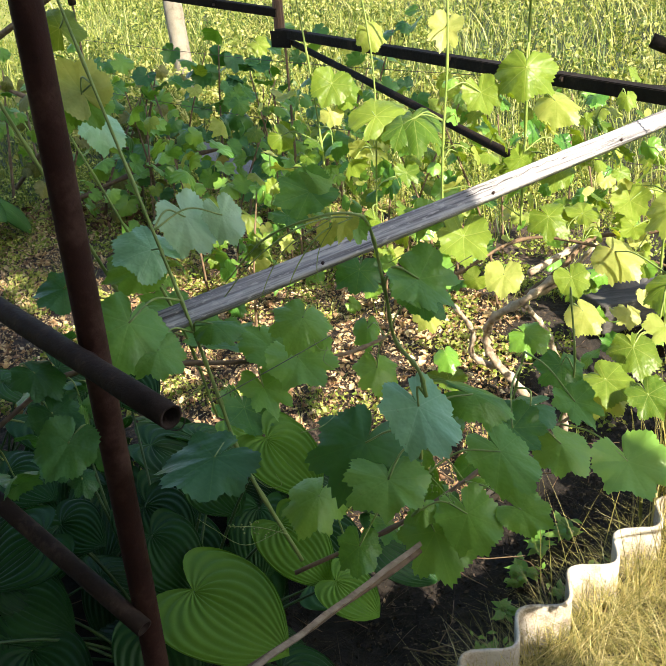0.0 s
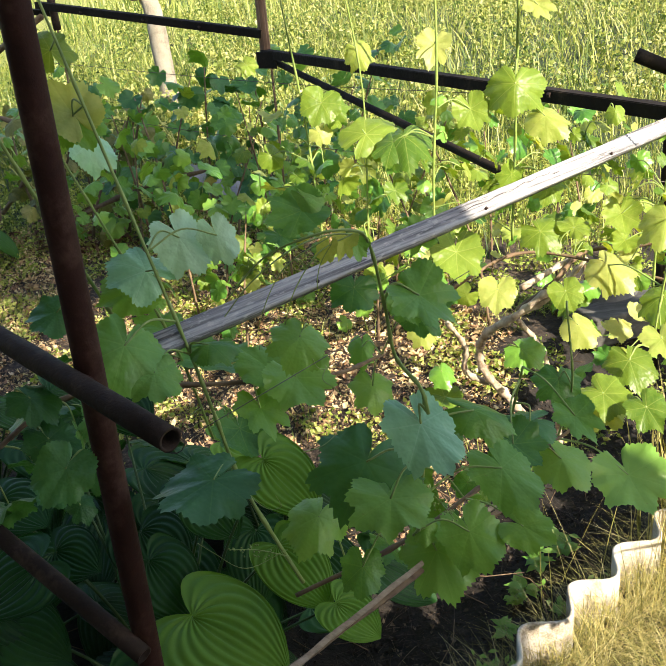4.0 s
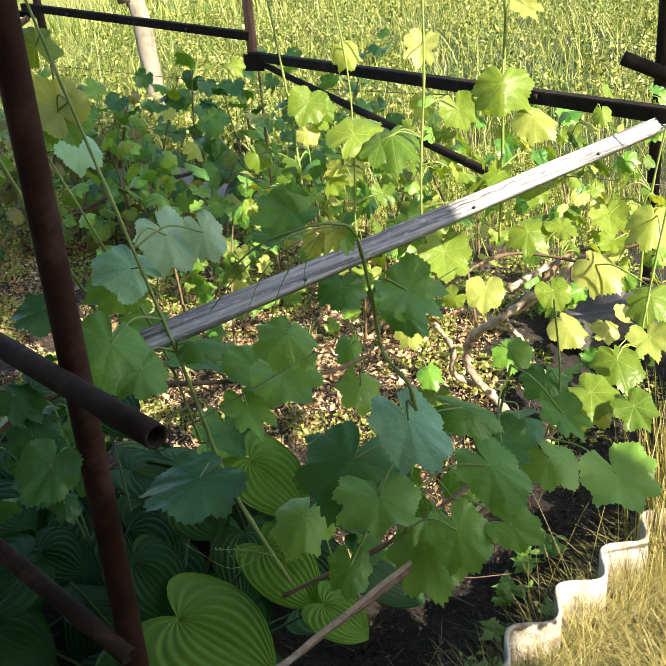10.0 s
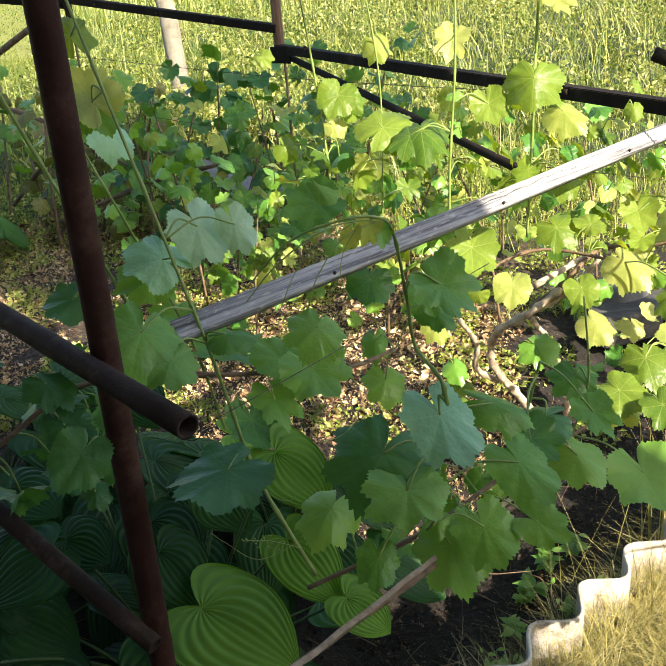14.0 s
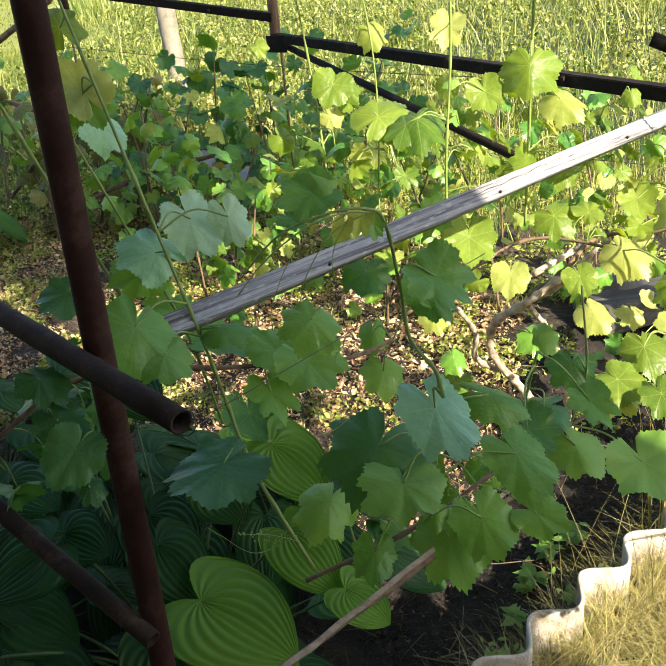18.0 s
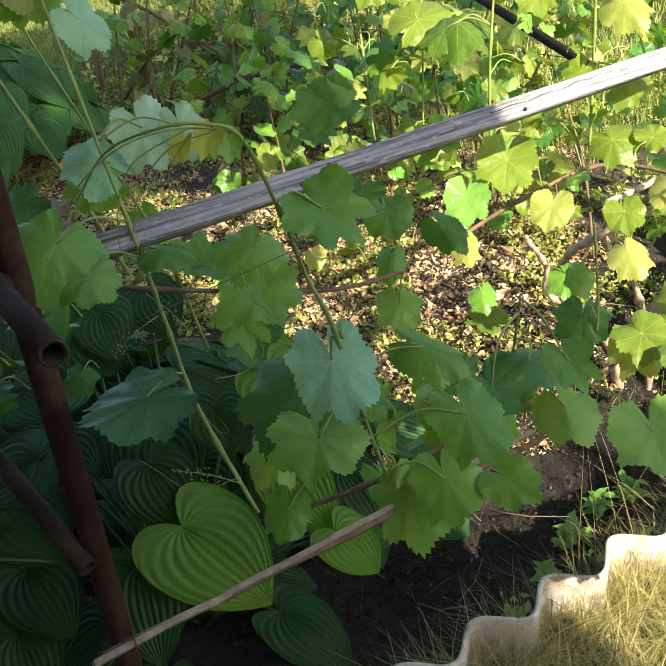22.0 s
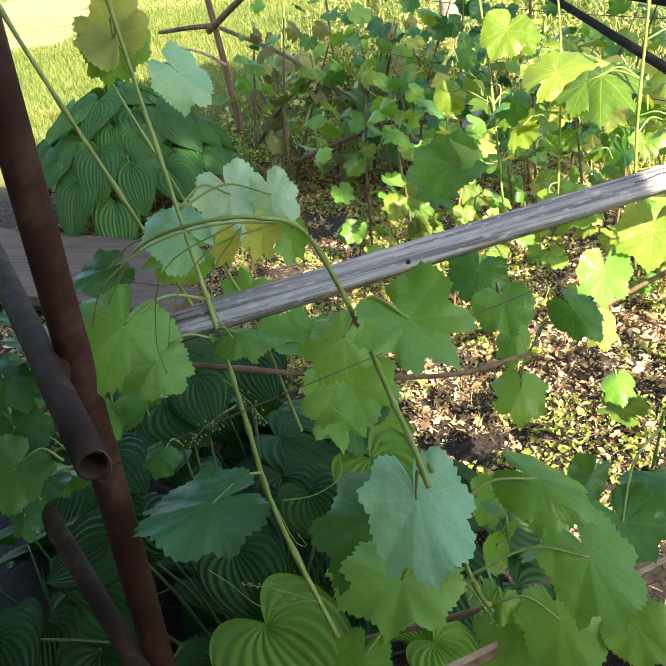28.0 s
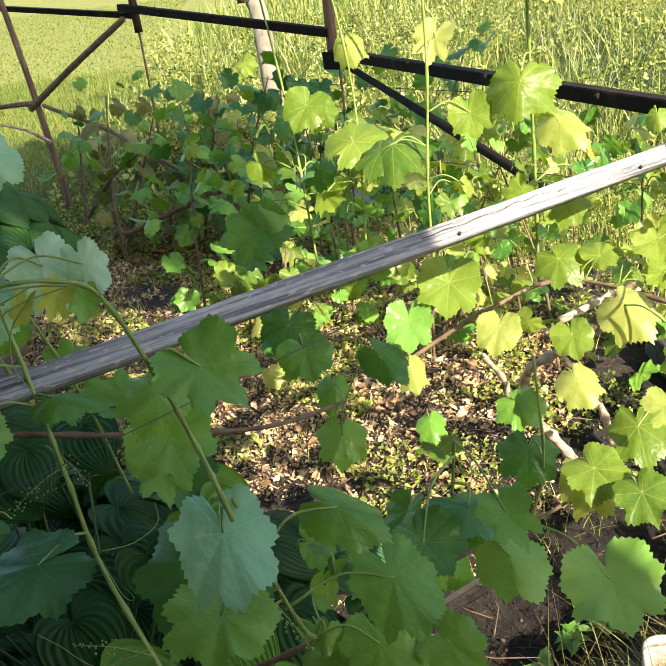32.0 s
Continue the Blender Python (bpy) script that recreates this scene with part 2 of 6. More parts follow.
def island_material(name, stops, through=0.0, rough=0.75, tint=(1.4, 1.25, 0.4)):
    """Small loose pieces in one mesh, each island with a tone of its own."""
    m, nt, p = nodes_of(name)
    geo = nt.nodes.new("ShaderNodeNewGeometry")
    tone = math_node(nt, "ADD", math_node(nt, "MULTIPLY", geo.outputs["Random Per Island"], 0.65),
                     math_node(nt, "MULTIPLY", noise_node(nt, 0.9, 6, coords(nt)), 0.55))
    col = ramp_node(nt, tone, stops)
    nt.links.new(col, p.inputs["Base Color"])
    p.inputs["Roughness"].default_value = rough
    if through:
        with_glow_through(nt, p, col, through, tint)
    return m


litter_mat = island_material("dead_leaf_litter", [(0.18, (0.1, 0.055, 0.032)), (0.38, (0.32, 0.19, 0.11)), (0.55, (0.5, 0.33, 0.18)), (0.72, (0.66, 0.49, 0.26)), (0.92, (0.84, 0.7, 0.43))], 0.1)
weed_mat = island_material("low_weeds", [(0.1, (0.07, 0.13, 0.02)), (0.5, (0.24, 0.32, 0.05)), (0.9, (0.56, 0.56, 0.18))], 0.3, 0.5)
lawn_mat = island_material("lawn_blades", [(0.05, (0.035, 0.085, 0.014)), (0.5, (0.11, 0.18, 0.025)), (1.0, (0.36, 0.36, 0.09))], 0.4, 0.5)
tall_mat = island_material("tall_meadow_grass", [(0.18, (0.02, 0.055, 0.01)), (0.42, (0.1, 0.165, 0.026)), (0.7, (0.31, 0.35, 0.075)), (1.0, (0.66, 0.62, 0.29))], 0.3, 0.5)
straw_mat = island_material("dry_grass_tuft", [(0.15, (0.05, 0.06, 0.014)), (0.42, (0.2, 0.2, 0.05)), (0.72, (0.49, 0.42, 0.16)), (1.0, (0.8, 0.71, 0.45))], 0.25, 0.55)


root_mat = island_material("dead_stems", [(0.1, (0.012, 0.009, 0.007)), (0.6, (0.032, 0.023, 0.016)), (0.85, (0.07, 0.05, 0.034)), (1.0, (0.2, 0.15, 0.1))], 0.0, 0.85)


def soil_material():
    m, nt, p = nodes_of("garden_soil")
    vec = coords(nt)
    n1, n2, n3 = noise_node(nt, 1.2, 6, vec), noise_node(nt, 18, 8, vec), noise_node(nt, 0.35, 5, vec)
    dirt = ramp_node(nt, n2, [(0.3, (0.007, 0.006, 0.0045)), (0.55, (0.016, 0.012, 0.009)), (0.75, (0.042, 0.03, 0.021))])
    crumb = ramp_node(nt, noise_node(nt, 55, 6, vec), [(0.35, (0.016, 0.011, 0.008)), (0.52, (0.06, 0.04, 0.026)), (0.7, (0.2, 0.14, 0.085))])
    sep = nt.nodes.new("ShaderNodeSeparateXYZ")
    nt.links.new(vec, sep.inputs[0])
    strewn = ramp_node(nt, math_node(nt, "ADD", math_node(nt, "MULTIPLY", math_node(nt, "SUBTRACT", sep.outputs[1], math_node(nt, "MAXIMUM", math_node(nt, "MULTIPLY", sep.outputs[0], 1.1), 0.0)), 0.2), math_node(nt, "MULTIPLY", n1, 0.5)), [(0.7, (0, 0, 0)), (0.84, (1, 1, 1))])
    dirt = mix_color(nt, math_node(nt, "MULTIPLY", strewn, 0.9), dirt, crumb)
    grass = ramp_node(nt, n2, [(0.3, (0.012, 0.022, 0.007)), (0.7, (0.035, 0.055, 0.014))])
    xyz = nt.nodes.new("ShaderNodeSeparateXYZ")
    nt.links.new(vec, xyz.inputs[0])
    edge = math_node(nt, "ADD", xyz.outputs[1], math_node(nt, "MULTIPLY", n3, 3.0))
    far = ramp_node(nt, math_node(nt, "MULTIPLY", edge, 0.1), [(0.62, (0, 0, 0)), (0.72, (1, 1, 1))])
    mown = ramp_node(nt, n2, [(0.3, (0.12, 0.15, 0.025)), (0.7, (0.28, 0.28, 0.06))])
    side = ramp_node(nt, math_node(nt, "ADD", math_node(nt, "MULTIPLY", xyz.outputs[0], -0.1), math_node(nt, "MULTIPLY", n1, 0.1)), [(0.3, (0, 0, 0)), (0.42, (1, 1, 1))])
    grass = mix_color(nt, side, grass, mown)
    nt.links.new(mix_color(nt, far, dirt, grass), p.inputs["Base Color"])
    p.inputs["Roughness"].default_value = 0.95
    bump_to(nt, p, math_node(nt, "ADD", n2, n1), 0.8, 0.03)
    return m


soil_mat = soil_material()
steel_wire, _nt, _p = nodes_of("old_wire")
_p.inputs["Base Color"].default_value, _p.inputs["Metallic"].default_value, _p.inputs["Roughness"].default_value = (0.12, 0.1, 0.09, 1), 0.8, 0.5
nail_mat, _nt, _p = nodes_of("rusty_nail")
_p.inputs["Base Color"].default_value, _p.inputs["Metallic"].default_value, _p.inputs["Roughness"].default_value = (0.05, 0.03, 0.025, 1), 0.6, 0.6
hole_mat, _nt, _p = nodes_of("soot_dark_inside")
_p.inputs["Base Color"].default_value, _p.inputs["Roughness"].default_value = (0.04, 0.02, 0.015, 1), 0.9


# ---- shape helpers ----
def link_mesh(name, me, material, parent=None, label=""):
    if material is not None and not me.materials:
        me.materials.append(material)
    ob = new(name, me)
    if parent is not None:
        ob.parent = parent
    return tagged(ob, label)


def part(name, bm, material, parent=None, label="", smooth=True):
    me = bpy.data.meshes.new(name)
    for f in bm.faces:
        f.smooth = smooth
    bm.to_mesh(me)
    bm.free()
    return link_mesh(name, me, material, parent, label)


def thing(name, label, category, group="", at=(0, 0, 0)):
    ob = new(name)
    ob.location = at
    return tagged(ob, label, category, group)


def curve_points(points, steps=6):
    """A smooth run through the given points (Catmull-Rom)."""
    ps = [Vector(p) for p in points]
    if len(ps) < 3:
        return [ps[0].lerp(ps[-1], k / steps) for k in range(steps + 1)]
    ps = [2 * ps[0] - ps[1]] + ps + [2 * ps[-1] - ps[-2]]
    out = []
    for a, b, c, d in zip(ps, ps[1:], ps[2:], ps[3:]):
        for k in range(steps):
            t = k / steps
            out.append(0.5 * ((2 * b) + (c - a) * t + (2 * a - 5 * b + 4 * c - d) * t * t + (3 * b - a - 3 * c + d) * t ** 3))
    return out + [ps[-2]]


def tube(bm, points, r0, r1=None, sides=7, capped=True, knots=0, rough=0.0):
    """A tapering tube along points; knots: a swelling every so many points."""
    r1 = r0 if r1 is None else r1
    rings, n = [], len(points)
    side = None
    for i, p in enumerate(points):
        d = (points[min(i + 1, n - 1)] - points[max(i - 1, 0)]).normalized()
        side = d.orthogonal() if side is None else side - d * side.dot(d)
        side.normalize()
        up = d.cross(side)
        r = r0 + (r1 - r0) * i / max(1, n - 1)
        if knots and i % knots == 0 and 0 < i < n - 1:
            r *= 1.45
        ring = []
        for k in range(sides):
            a = 2 * math.pi * k / sides
            q = r * (1 + rough * (random.random() - 0.5))
            ring.append(bm.verts.new(p + side * (q * math.cos(a)) + up * (q * math.sin(a))))
        rings.append(ring)
    for a, b in zip(rings, rings[1:]):
        for k in range(sides):
            bm.faces.new((a[k], a[(k + 1) % sides], b[(k + 1) % sides], b[k]))
    if capped:
        bm.faces.new(list(reversed(rings[0])))
        bm.faces.new(rings[-1])
    return bm


def tube_part(name, points, r0, r1, material, parent, label="", sides=7, knots=0, smooth_run=True, rough=0.0):
    pts = curve_points(points) if smooth_run else [Vector(p) for p in points]
    return part(name, tube(bmesh.new(), pts, r0, r1, sides, True, knots, rough), material, parent, label)


def pipe(bm, a, b, r, wall=0.004, sides=20, pieces=10, dent=0.0006):
    """A hollow round pipe from a to b with open ends and slightly uneven skin."""
    a, b = Vector(a), Vector(b)
    d = (b - a).normalized()
    s = d.orthogonal().normalized()
    u = d.cross(s)
    rings = []
    for rad, steps in ((r, range(pieces + 1)), (r - wall, range(pieces, -1, -1))):
        for i in steps:
            c = a.lerp(b, i / pieces)
            rings.append([bm.verts.new(c + (s * math.cos(2 * math.pi * k / sides) + u * math.sin(2 * math.pi * k / sides)) * (rad + random.uniform(-dent, dent))) for k in range(sides)])
    for x, y in zip(rings, rings[1:] + rings[:1]):
        for k in range(sides):
            bm.faces.new((x[k], x[(k + 1) % sides], y[(k + 1) % sides], y[k]))
    return bm


def bar(bm, a, b, wide, high, up=(0, 0, 1), bevel=0.003, cuts=0, wobble=0.0):
    """A straight bar of rectangular section from a to b."""
    a, b, up = Vector(a), Vector(b), Vector(up)
    d = (b - a).normalized()
    s = d.cross(up).normalized()
    u = s.cross(d)
    rings = []
    n = cuts + 2
    for i in range(n):
        c = a.lerp(b, i / (n - 1))
        if wobble:
            c = c + s * random.uniform(-wobble, wobble) + u * random.uniform(-wobble, wobble)
        rings.append([bm.verts.new(c + s * (x * wide / 2) + u * (y * high / 2)) for x, y in ((-1, -1), (1, -1), (1, 1), (-1, 1))])
    for x, y in zip(rings, rings[1:]):
        for k in range(4):
            bm.faces.new((x[k], x[(k + 1) % 4], y[(k + 1) % 4], y[k]))
    bm.faces.new(list(reversed(rings[0])))
    bm.faces.new(rings[-1])
    bmesh.ops.recalc_face_normals(bm, faces=bm.faces)
    if bevel:
        es = [e for e in bm.edges if len(e.link_faces) == 2 and e.calc_face_angle(0) > 0.5]
        bmesh.ops.bevel(bm, geom=es, offset=bevel, segments=2, affect="EDGES", profile=0.7)
    return bm


def box(bm, x0, x1, y0, y1, z0, z1):
    m = Matrix.LocRotScale(((x0 + x1) / 2, (y0 + y1) / 2, (z0 + z1) / 2), None, (x1 - x0, y1 - y0, z1 - z0))
    bmesh.ops.create_cube(bm, size=1, matrix=m)
    return bm


def leaf_frame(at, tip, n, width, stretch=1.0):
    """A pose with the leaf's tip along +y and its upper side along +z, scaled to its width."""
    y = (Vector(tip) - Vector(at)).normalized()
    z = Vector(n)
    z = (z - y * z.dot(y)).normalized()
    x = y.cross(z)
    m = Matrix((x, y, z)).transposed().to_4x4()
    m.translation = Vector(at)
    return m @ Matrix.Diagonal((width, width * stretch, width, 1))


# ---- leaf meshes ----
def grape_mesh(seed, lobes, cup, fold):
    """A heart-shaped, shallowly lobed leaf with saw teeth, one unit wide, its stalk at the origin and its tip along +y."""
    rnd = random.Random(seed)
    ang = 132
    out = []
    knots = [(0, 0.70), (11, 0.63), (25, 0.60 - lobes * 0.45), (40, 0.63), (52, 0.64), (67, 0.57 - lobes * 0.4), (86, 0.57), (104, 0.58), (122, 0.54), (140, 0.51), (155, 0.48), (165, 0.42), (172, 0.27), (177, 0.09), (180, 0.03)]
    skew = [rnd.uniform(0.9, 1.1) for _ in range(30)]
    bite = [rnd.uniform(0.6, 1.5) for _ in range(ang // 3)]
    for k in range(ang):
        th = -180 + 360 * k / ang
        a = abs(th)
        for i, ((a0, r0), (a1, r1)) in enumerate(zip(knots, knots[1:])):
            if a0 <= a <= a1:
                t = (a - a0) / (a1 - a0)
                t = t * t * (3 - 2 * t)
                off = 0 if th > 0 else 15
                s0, s1 = (skew[i + off] if i else 1.0), skew[i + 1 + off] if i < 11 else 1.0
                r = r0 * s0 * (1 - t) + r1 * s1 * t
                break
        tooth = (0.03, 0.002, -0.028)[k % 3] * bite[k // 3] * (1 if a < 166 else 0)
        out.append((math.radians(th), 0.9 * r * (1 + tooth + rnd.uniform(-0.008, 0.008))))
    verts, faces = [(0, 0, 0)], []
    rings = (0.2, 0.42, 0.64, 0.84, 1.0)
    ph = rnd.uniform(0, 6)
    for f in rings:
        for th, r in out:
            # the inner rings leave the teeth behind
            q = f * (r if f == 1.0 else 0.9 * 0.57 * (1 - f) + r * f)
            x, y = math.sin(th) * q, math.cos(th) * q
            swell = abs(math.sin(th * 3.6)) * 0.03 * q * (1.2 - f)
            z = -cup * (q * q) * 1.3 + swell + fold * (math.sqrt(x * x + 0.004) - 0.063) + 0.11 * f ** 2 * math.sin(3 * th + ph) * q + 0.022 * f ** 3 * math.sin(9 * th + 2 * ph) + 0.22 * y * y * math.sin(ph) + 0.10 * x * y * math.cos(ph * 1.7)
            verts.append((x, y, z))
    for k in range(ang - 1):
        faces.append((0, 2 + k, 1 + k))
        for j in range(len(rings) - 1):
            a, b = 1 + j * ang, 1 + (j + 1) * ang
            faces.append((a + k, a + k + 1, b + k + 1, b + k))
    me = bpy.data.meshes.new("grape_leaf")
    me.from_pydata(verts, [], faces)
    me.shade_smooth()
    return me


GRAPE = {}


def grape_variant(material, i):
    key = (material.name, i)
    if key not in GRAPE:
        me = grape_mesh(i * 7 + 3, (0.1, 0.16, 0.24, 0.04, 0.3, 0.12, 0.06, 0.14, 0.2, 0.08)[i], (0.3, 0.15, 0.5, 0.2, 0.25, 0.6, 0.1, 0.35, -0.25, 0.4)[i], (-0.15, 0.3, -0.35, -0.1, 0.4, -0.2, -0.5, 0.2, 0.15, 0.3)[i])
        me.materials.append(material)
        GRAPE[key] = me
    return GRAPE[key]


def hosta_mesh(seed, length, droop, material):
    """A heart-shaped leaf, about one unit wide, stalk at the origin, tip along +y; its ribs leave the stalk and bow round to the tip."""
    nu, nv = 113, 20
    verts, rib, faces = [], [], []
    for j in range(nv):
        t = j / (nv - 1)
        for i in range(nu):
            s = -1 + 2 * i / (nu - 1)
            a, q = radians(158) * s, 0.12 + 0.76 * s * s
            p1, p2 = (q * math.sin(a), q * math.cos(a)), (0.86 * s, 0.46 * length)
            k1, k2, k3 = 3 * t * (1 - t) ** 2, 3 * t * t * (1 - t), t ** 3
            x, y = k1 * p1[0] + k2 * p2[0], k1 * p1[1] + k2 * p2[1] + k3 * length
            w = math.cos(abs(s) * math.pi * 2 * 7)
            fade = math.sin(math.pi * min(1, 0.06 + 0.94 * t)) ** 0.6 * (1 - 0.3 * abs(s) ** 3)
            z = 0.012 * w * fade + 0.25 * abs(x) - 0.6 * x * x - droop * max(0, y) ** 2 + 0.04 * math.sin(5 * y + seed) * s + 0.02 * math.sin(9 * t + seed * 2) * abs(s) ** 3
            verts.append((x, y, z))
            rib.append(max(0.0, -w) ** 2.5 * fade)
    for j in range(nv - 1):
        for i in range(nu - 1):
            a = j * nu + i
            faces.append((a, a + 1, a + nu + 1, a + nu))
    me = bpy.data.meshes.new("hosta_leaf")
    me.from_pydata(verts, [], faces)
    me.shade_smooth()
    at = me.attributes.new("rib", "FLOAT", "POINT")
    at.data.foreach_set("value", rib)
    me.materials.append(material)
    return me


HOSTA = {m.name: [hosta_mesh(1, 0.95, 0.16, m), hosta_mesh(2, 1.1, 0.3, m), hosta_mesh(3, 0.9, 0.08, m)] for m in (lime_hosta, green_hosta, shaded_hosta)}
shoots = {}


def nearest_shoot(vine, p):
    best = None
    for q in shoots.get(vine.name, ()):
        d = (q - p).length
        if best is None or d < best[0]:
            best = (d, q)
    return best


def grape_leaf(vine, at, tip, width, n, material, petiole=True, stretch=1.0, shape=None):
    i = random.randrange(10) if shape is None else shape
    ob = new("leaf", grape_variant(material, i))
    ob.parent = vine
    at = Vector(at)
    m = leaf_frame(at, tip, Vector(n) + Vector((random.uniform(-0.06, 0.06), random.uniform(-0.06, 0.06), 0)), width, stretch)
    ob.matrix_local = m
    if petiole:
        near = nearest_shoot(vine, at)
        back = (at - Vector(tip)).normalized()
        end = near[1] if near and near[0] < 0.16 else at + back * 0.05 + Vector((0, 0.02, -0.05))
        mid = at.lerp(end, 0.45) + Vector((0, 0, 0.012)) + back * 0.012
        tube_part("leaf_stalk", [at, mid, end], 0.0011 + width * 0.004, 0.0016 + width * 0.005, green_shoot, vine, sides=5)
    return ob


def vine_shoot(vine, points, r0, r1, material=None, knots=5, name="shoot"):
    material = material or green_shoot
    pts = curve_points(points, 8)
    shoots.setdefault(vine.name, []).extend(pts)
    return part(name, tube(bmesh.new(), pts, r0, r1, 7, True, knots), material, vine)


def tendril(vine, points, r=0.0008):
    return tube_part("tendril", points, r, r * 0.6, green_shoot, vine, sides=4)


def hosta_leaf(plant, at, tip, width, n, material=None, stalk=True, stretch=1.0):
    i = random.randrange(3)
    ob = new("leaf", HOSTA[(material or shaded_hosta).name][i])
    ob.parent = plant
    at = Vector(at) - plant.location
    tip = Vector(tip) - plant.location
    ob.matrix_local = leaf_frame(at, tip, n, width, stretch)
    if stalk:
        foot = Vector((random.uniform(-0.05, 0.05), random.uniform(-0.05, 0.05), 0.0))
        mid = at.lerp(foot, 0.5) + Vector((0, 0, 0.06))
        tube_part("leaf_stalk", [at, mid, foot], 0.003, 0.005, hosta_stalk, plant, sides=5)
    return ob


# ---- ground ----
def ground_height(x, y):
    h = 0.02 * noise.noise(Vector((x * 1.1, y * 1.1, 0))) + 0.008 * noise.noise(Vector((x * 5, y * 5, 3)))
    # the bed is sunk along the sheet edging, to lengthen the sheet's shadow
    s, o = (x - 0.419) * 0.78 + (y - 1.604) * 0.626, (x - 0.419) * 0.626 - (y - 1.604) * 0.78
    dip = max(0.0, min(1.0, (s + 0.5) / 0.3)) * max(0.0, min(1.0, -o / 0.12)) * max(0.0, min(1.0, (o + 1.0) / 0.45)) * max(0.0, min(1.0, (2.2 - s) / 0.6))
    h -= 0.2 * dip
    return h if -6 < x < 6 and -2 < y < 12 else 0.0


def build_ground():
    bm = bmesh.new()
    xs = [-400, -120, -40, -14] + [-7 + 0.14 * k for k in range(101)] + [14, 40, 120, 400]
    ys = [-400, -120, -40, -14, -6] + [-2 + 0.14 * k for k in range(101)] + [16, 24, 40, 120, 400]
    rows = [[bm.verts.new((x, y, ground_height(x, y))) for x in xs] for y in ys]
    for a, b in zip(rows, rows[1:]):
        for i in range(len(xs) - 1):
            bm.faces.new((a[i], a[i + 1], b[i + 1], b[i]))
    return tagged(part("ground", bm, soil_mat), "dark garden soil running into a green lawn", "ground", kind="structure")


build_ground()

# unseen block added behind the path, its corner shading the bed's near end
shade_block = tagged(part("wall_south", box(bmesh.new(), -7.0, 2.36, -5.5, -0.74, -0.3, 5.5), plaster, smooth=False),
               "plain beige wall block out of view, added to shade the near bed", "wall", kind="structure")
# Unseen side wall and roof, added only to darken the left corner
tagged(part("wall_west", box(bmesh.new(), -1.55, -1.3, -0.7, 1.45, -0.3, 3.2), plaster, smooth=False), "plain beige wall out of view, added to darken the left corner", "wall", kind="structure")
tagged(part("porch_roof", box(bmesh.new(), -1.75, -0.28, -0.74, 2.3, 2.62, 2.74), brown_wood, smooth=False), "plain boarded panel overhead out of view, added to block sky light", "porch roof", kind="structure")
bm = bmesh.new()
box(bm, -7.0, 2.36, -0.735, -0.70, 0.0, 0.35)
tagged(part("trim_south", bm, slab_mat, smooth=False), "grey cement strip along the added wall block", "plinth", kind="structure")


# ---- iron frame by the path ----
frame_post = thing("iron_post_frame", "rusty red iron pipe post with two welded cross pipes", "pipe frame", at=(-0.358, 1.184, 0))


def frame_part(name, a, b, r, material, label=""):
    base = frame_post.location
    return part(name, pipe(bmesh.new(), Vector(a) - base, Vector(b) - base, r), material, frame_post, label)


frame_part("post", (-0.366, 1.176, -0.05), (-0.331, 1.211, 2.35), 0.0212, rust_red, "red-brown rusty upright pipe")
cross_pipe = frame_part("cross_pipe", (-0.211, 0.997, 1.127), (-0.796, 1.614, 1.174), 0.0175, rust_dark, "dark rusted open-ended pipe")
frame_part("brace_pipe", (-0.352, 1.142, 0.628), (-0.98, 1.63, 0.905), 0.0165, rust_dark, "dark slanting brace pipe")
bm = bmesh.new()
bmesh.ops.create_icosphere(bm, subdivisions=2, radius=0.02, matrix=Matrix.Translation(Vector((-0.358, 1.16, 1.133)) - frame_post.location) @ Matrix.Diagonal((1.1, 0.8, 0.9, 1)))
for v in bm.verts:
    v.co += Vector((random.uniform(-1, 1), random.uniform(-1, 1), random.uniform(-1, 1))) * 0.002
part("weld_bead", bm, rust_red, frame_post, "lumpy rusty weld")
bm = bmesh.new()
ring = [Vector((-0.212, 1.0, 1.124)) - frame_post.location + Vector((0.019 * math.cos(a), 0.004 * math.sin(2 * a), 0.019 * math.sin(a))) for a in [k * 0.42 for k in range(31)]]
tube(bm, ring, 0.0008, sides=4)
tube(bm, curve_points([ring[-1], ring[-1] + Vector((0.1, 0.05, 0.025)), ring[-1] + Vector((0.42, 0.28, 0.075))]), 0.0006, sides=4)
part("wire_wrap", bm, steel_wire, cross_pipe, "thin twisted tying wire")

# ---- the weathered batten ----
BA, BB = Vector((-0.285, 1.315, 1.104)), Vector((1.19, 2.428, 1.159))
bdir = (BB - BA).normalized()
b_up = Vector((0.30, -0.52, 0.80))
b_up = (b_up - bdir * b_up.dot(bdir)).normalized()


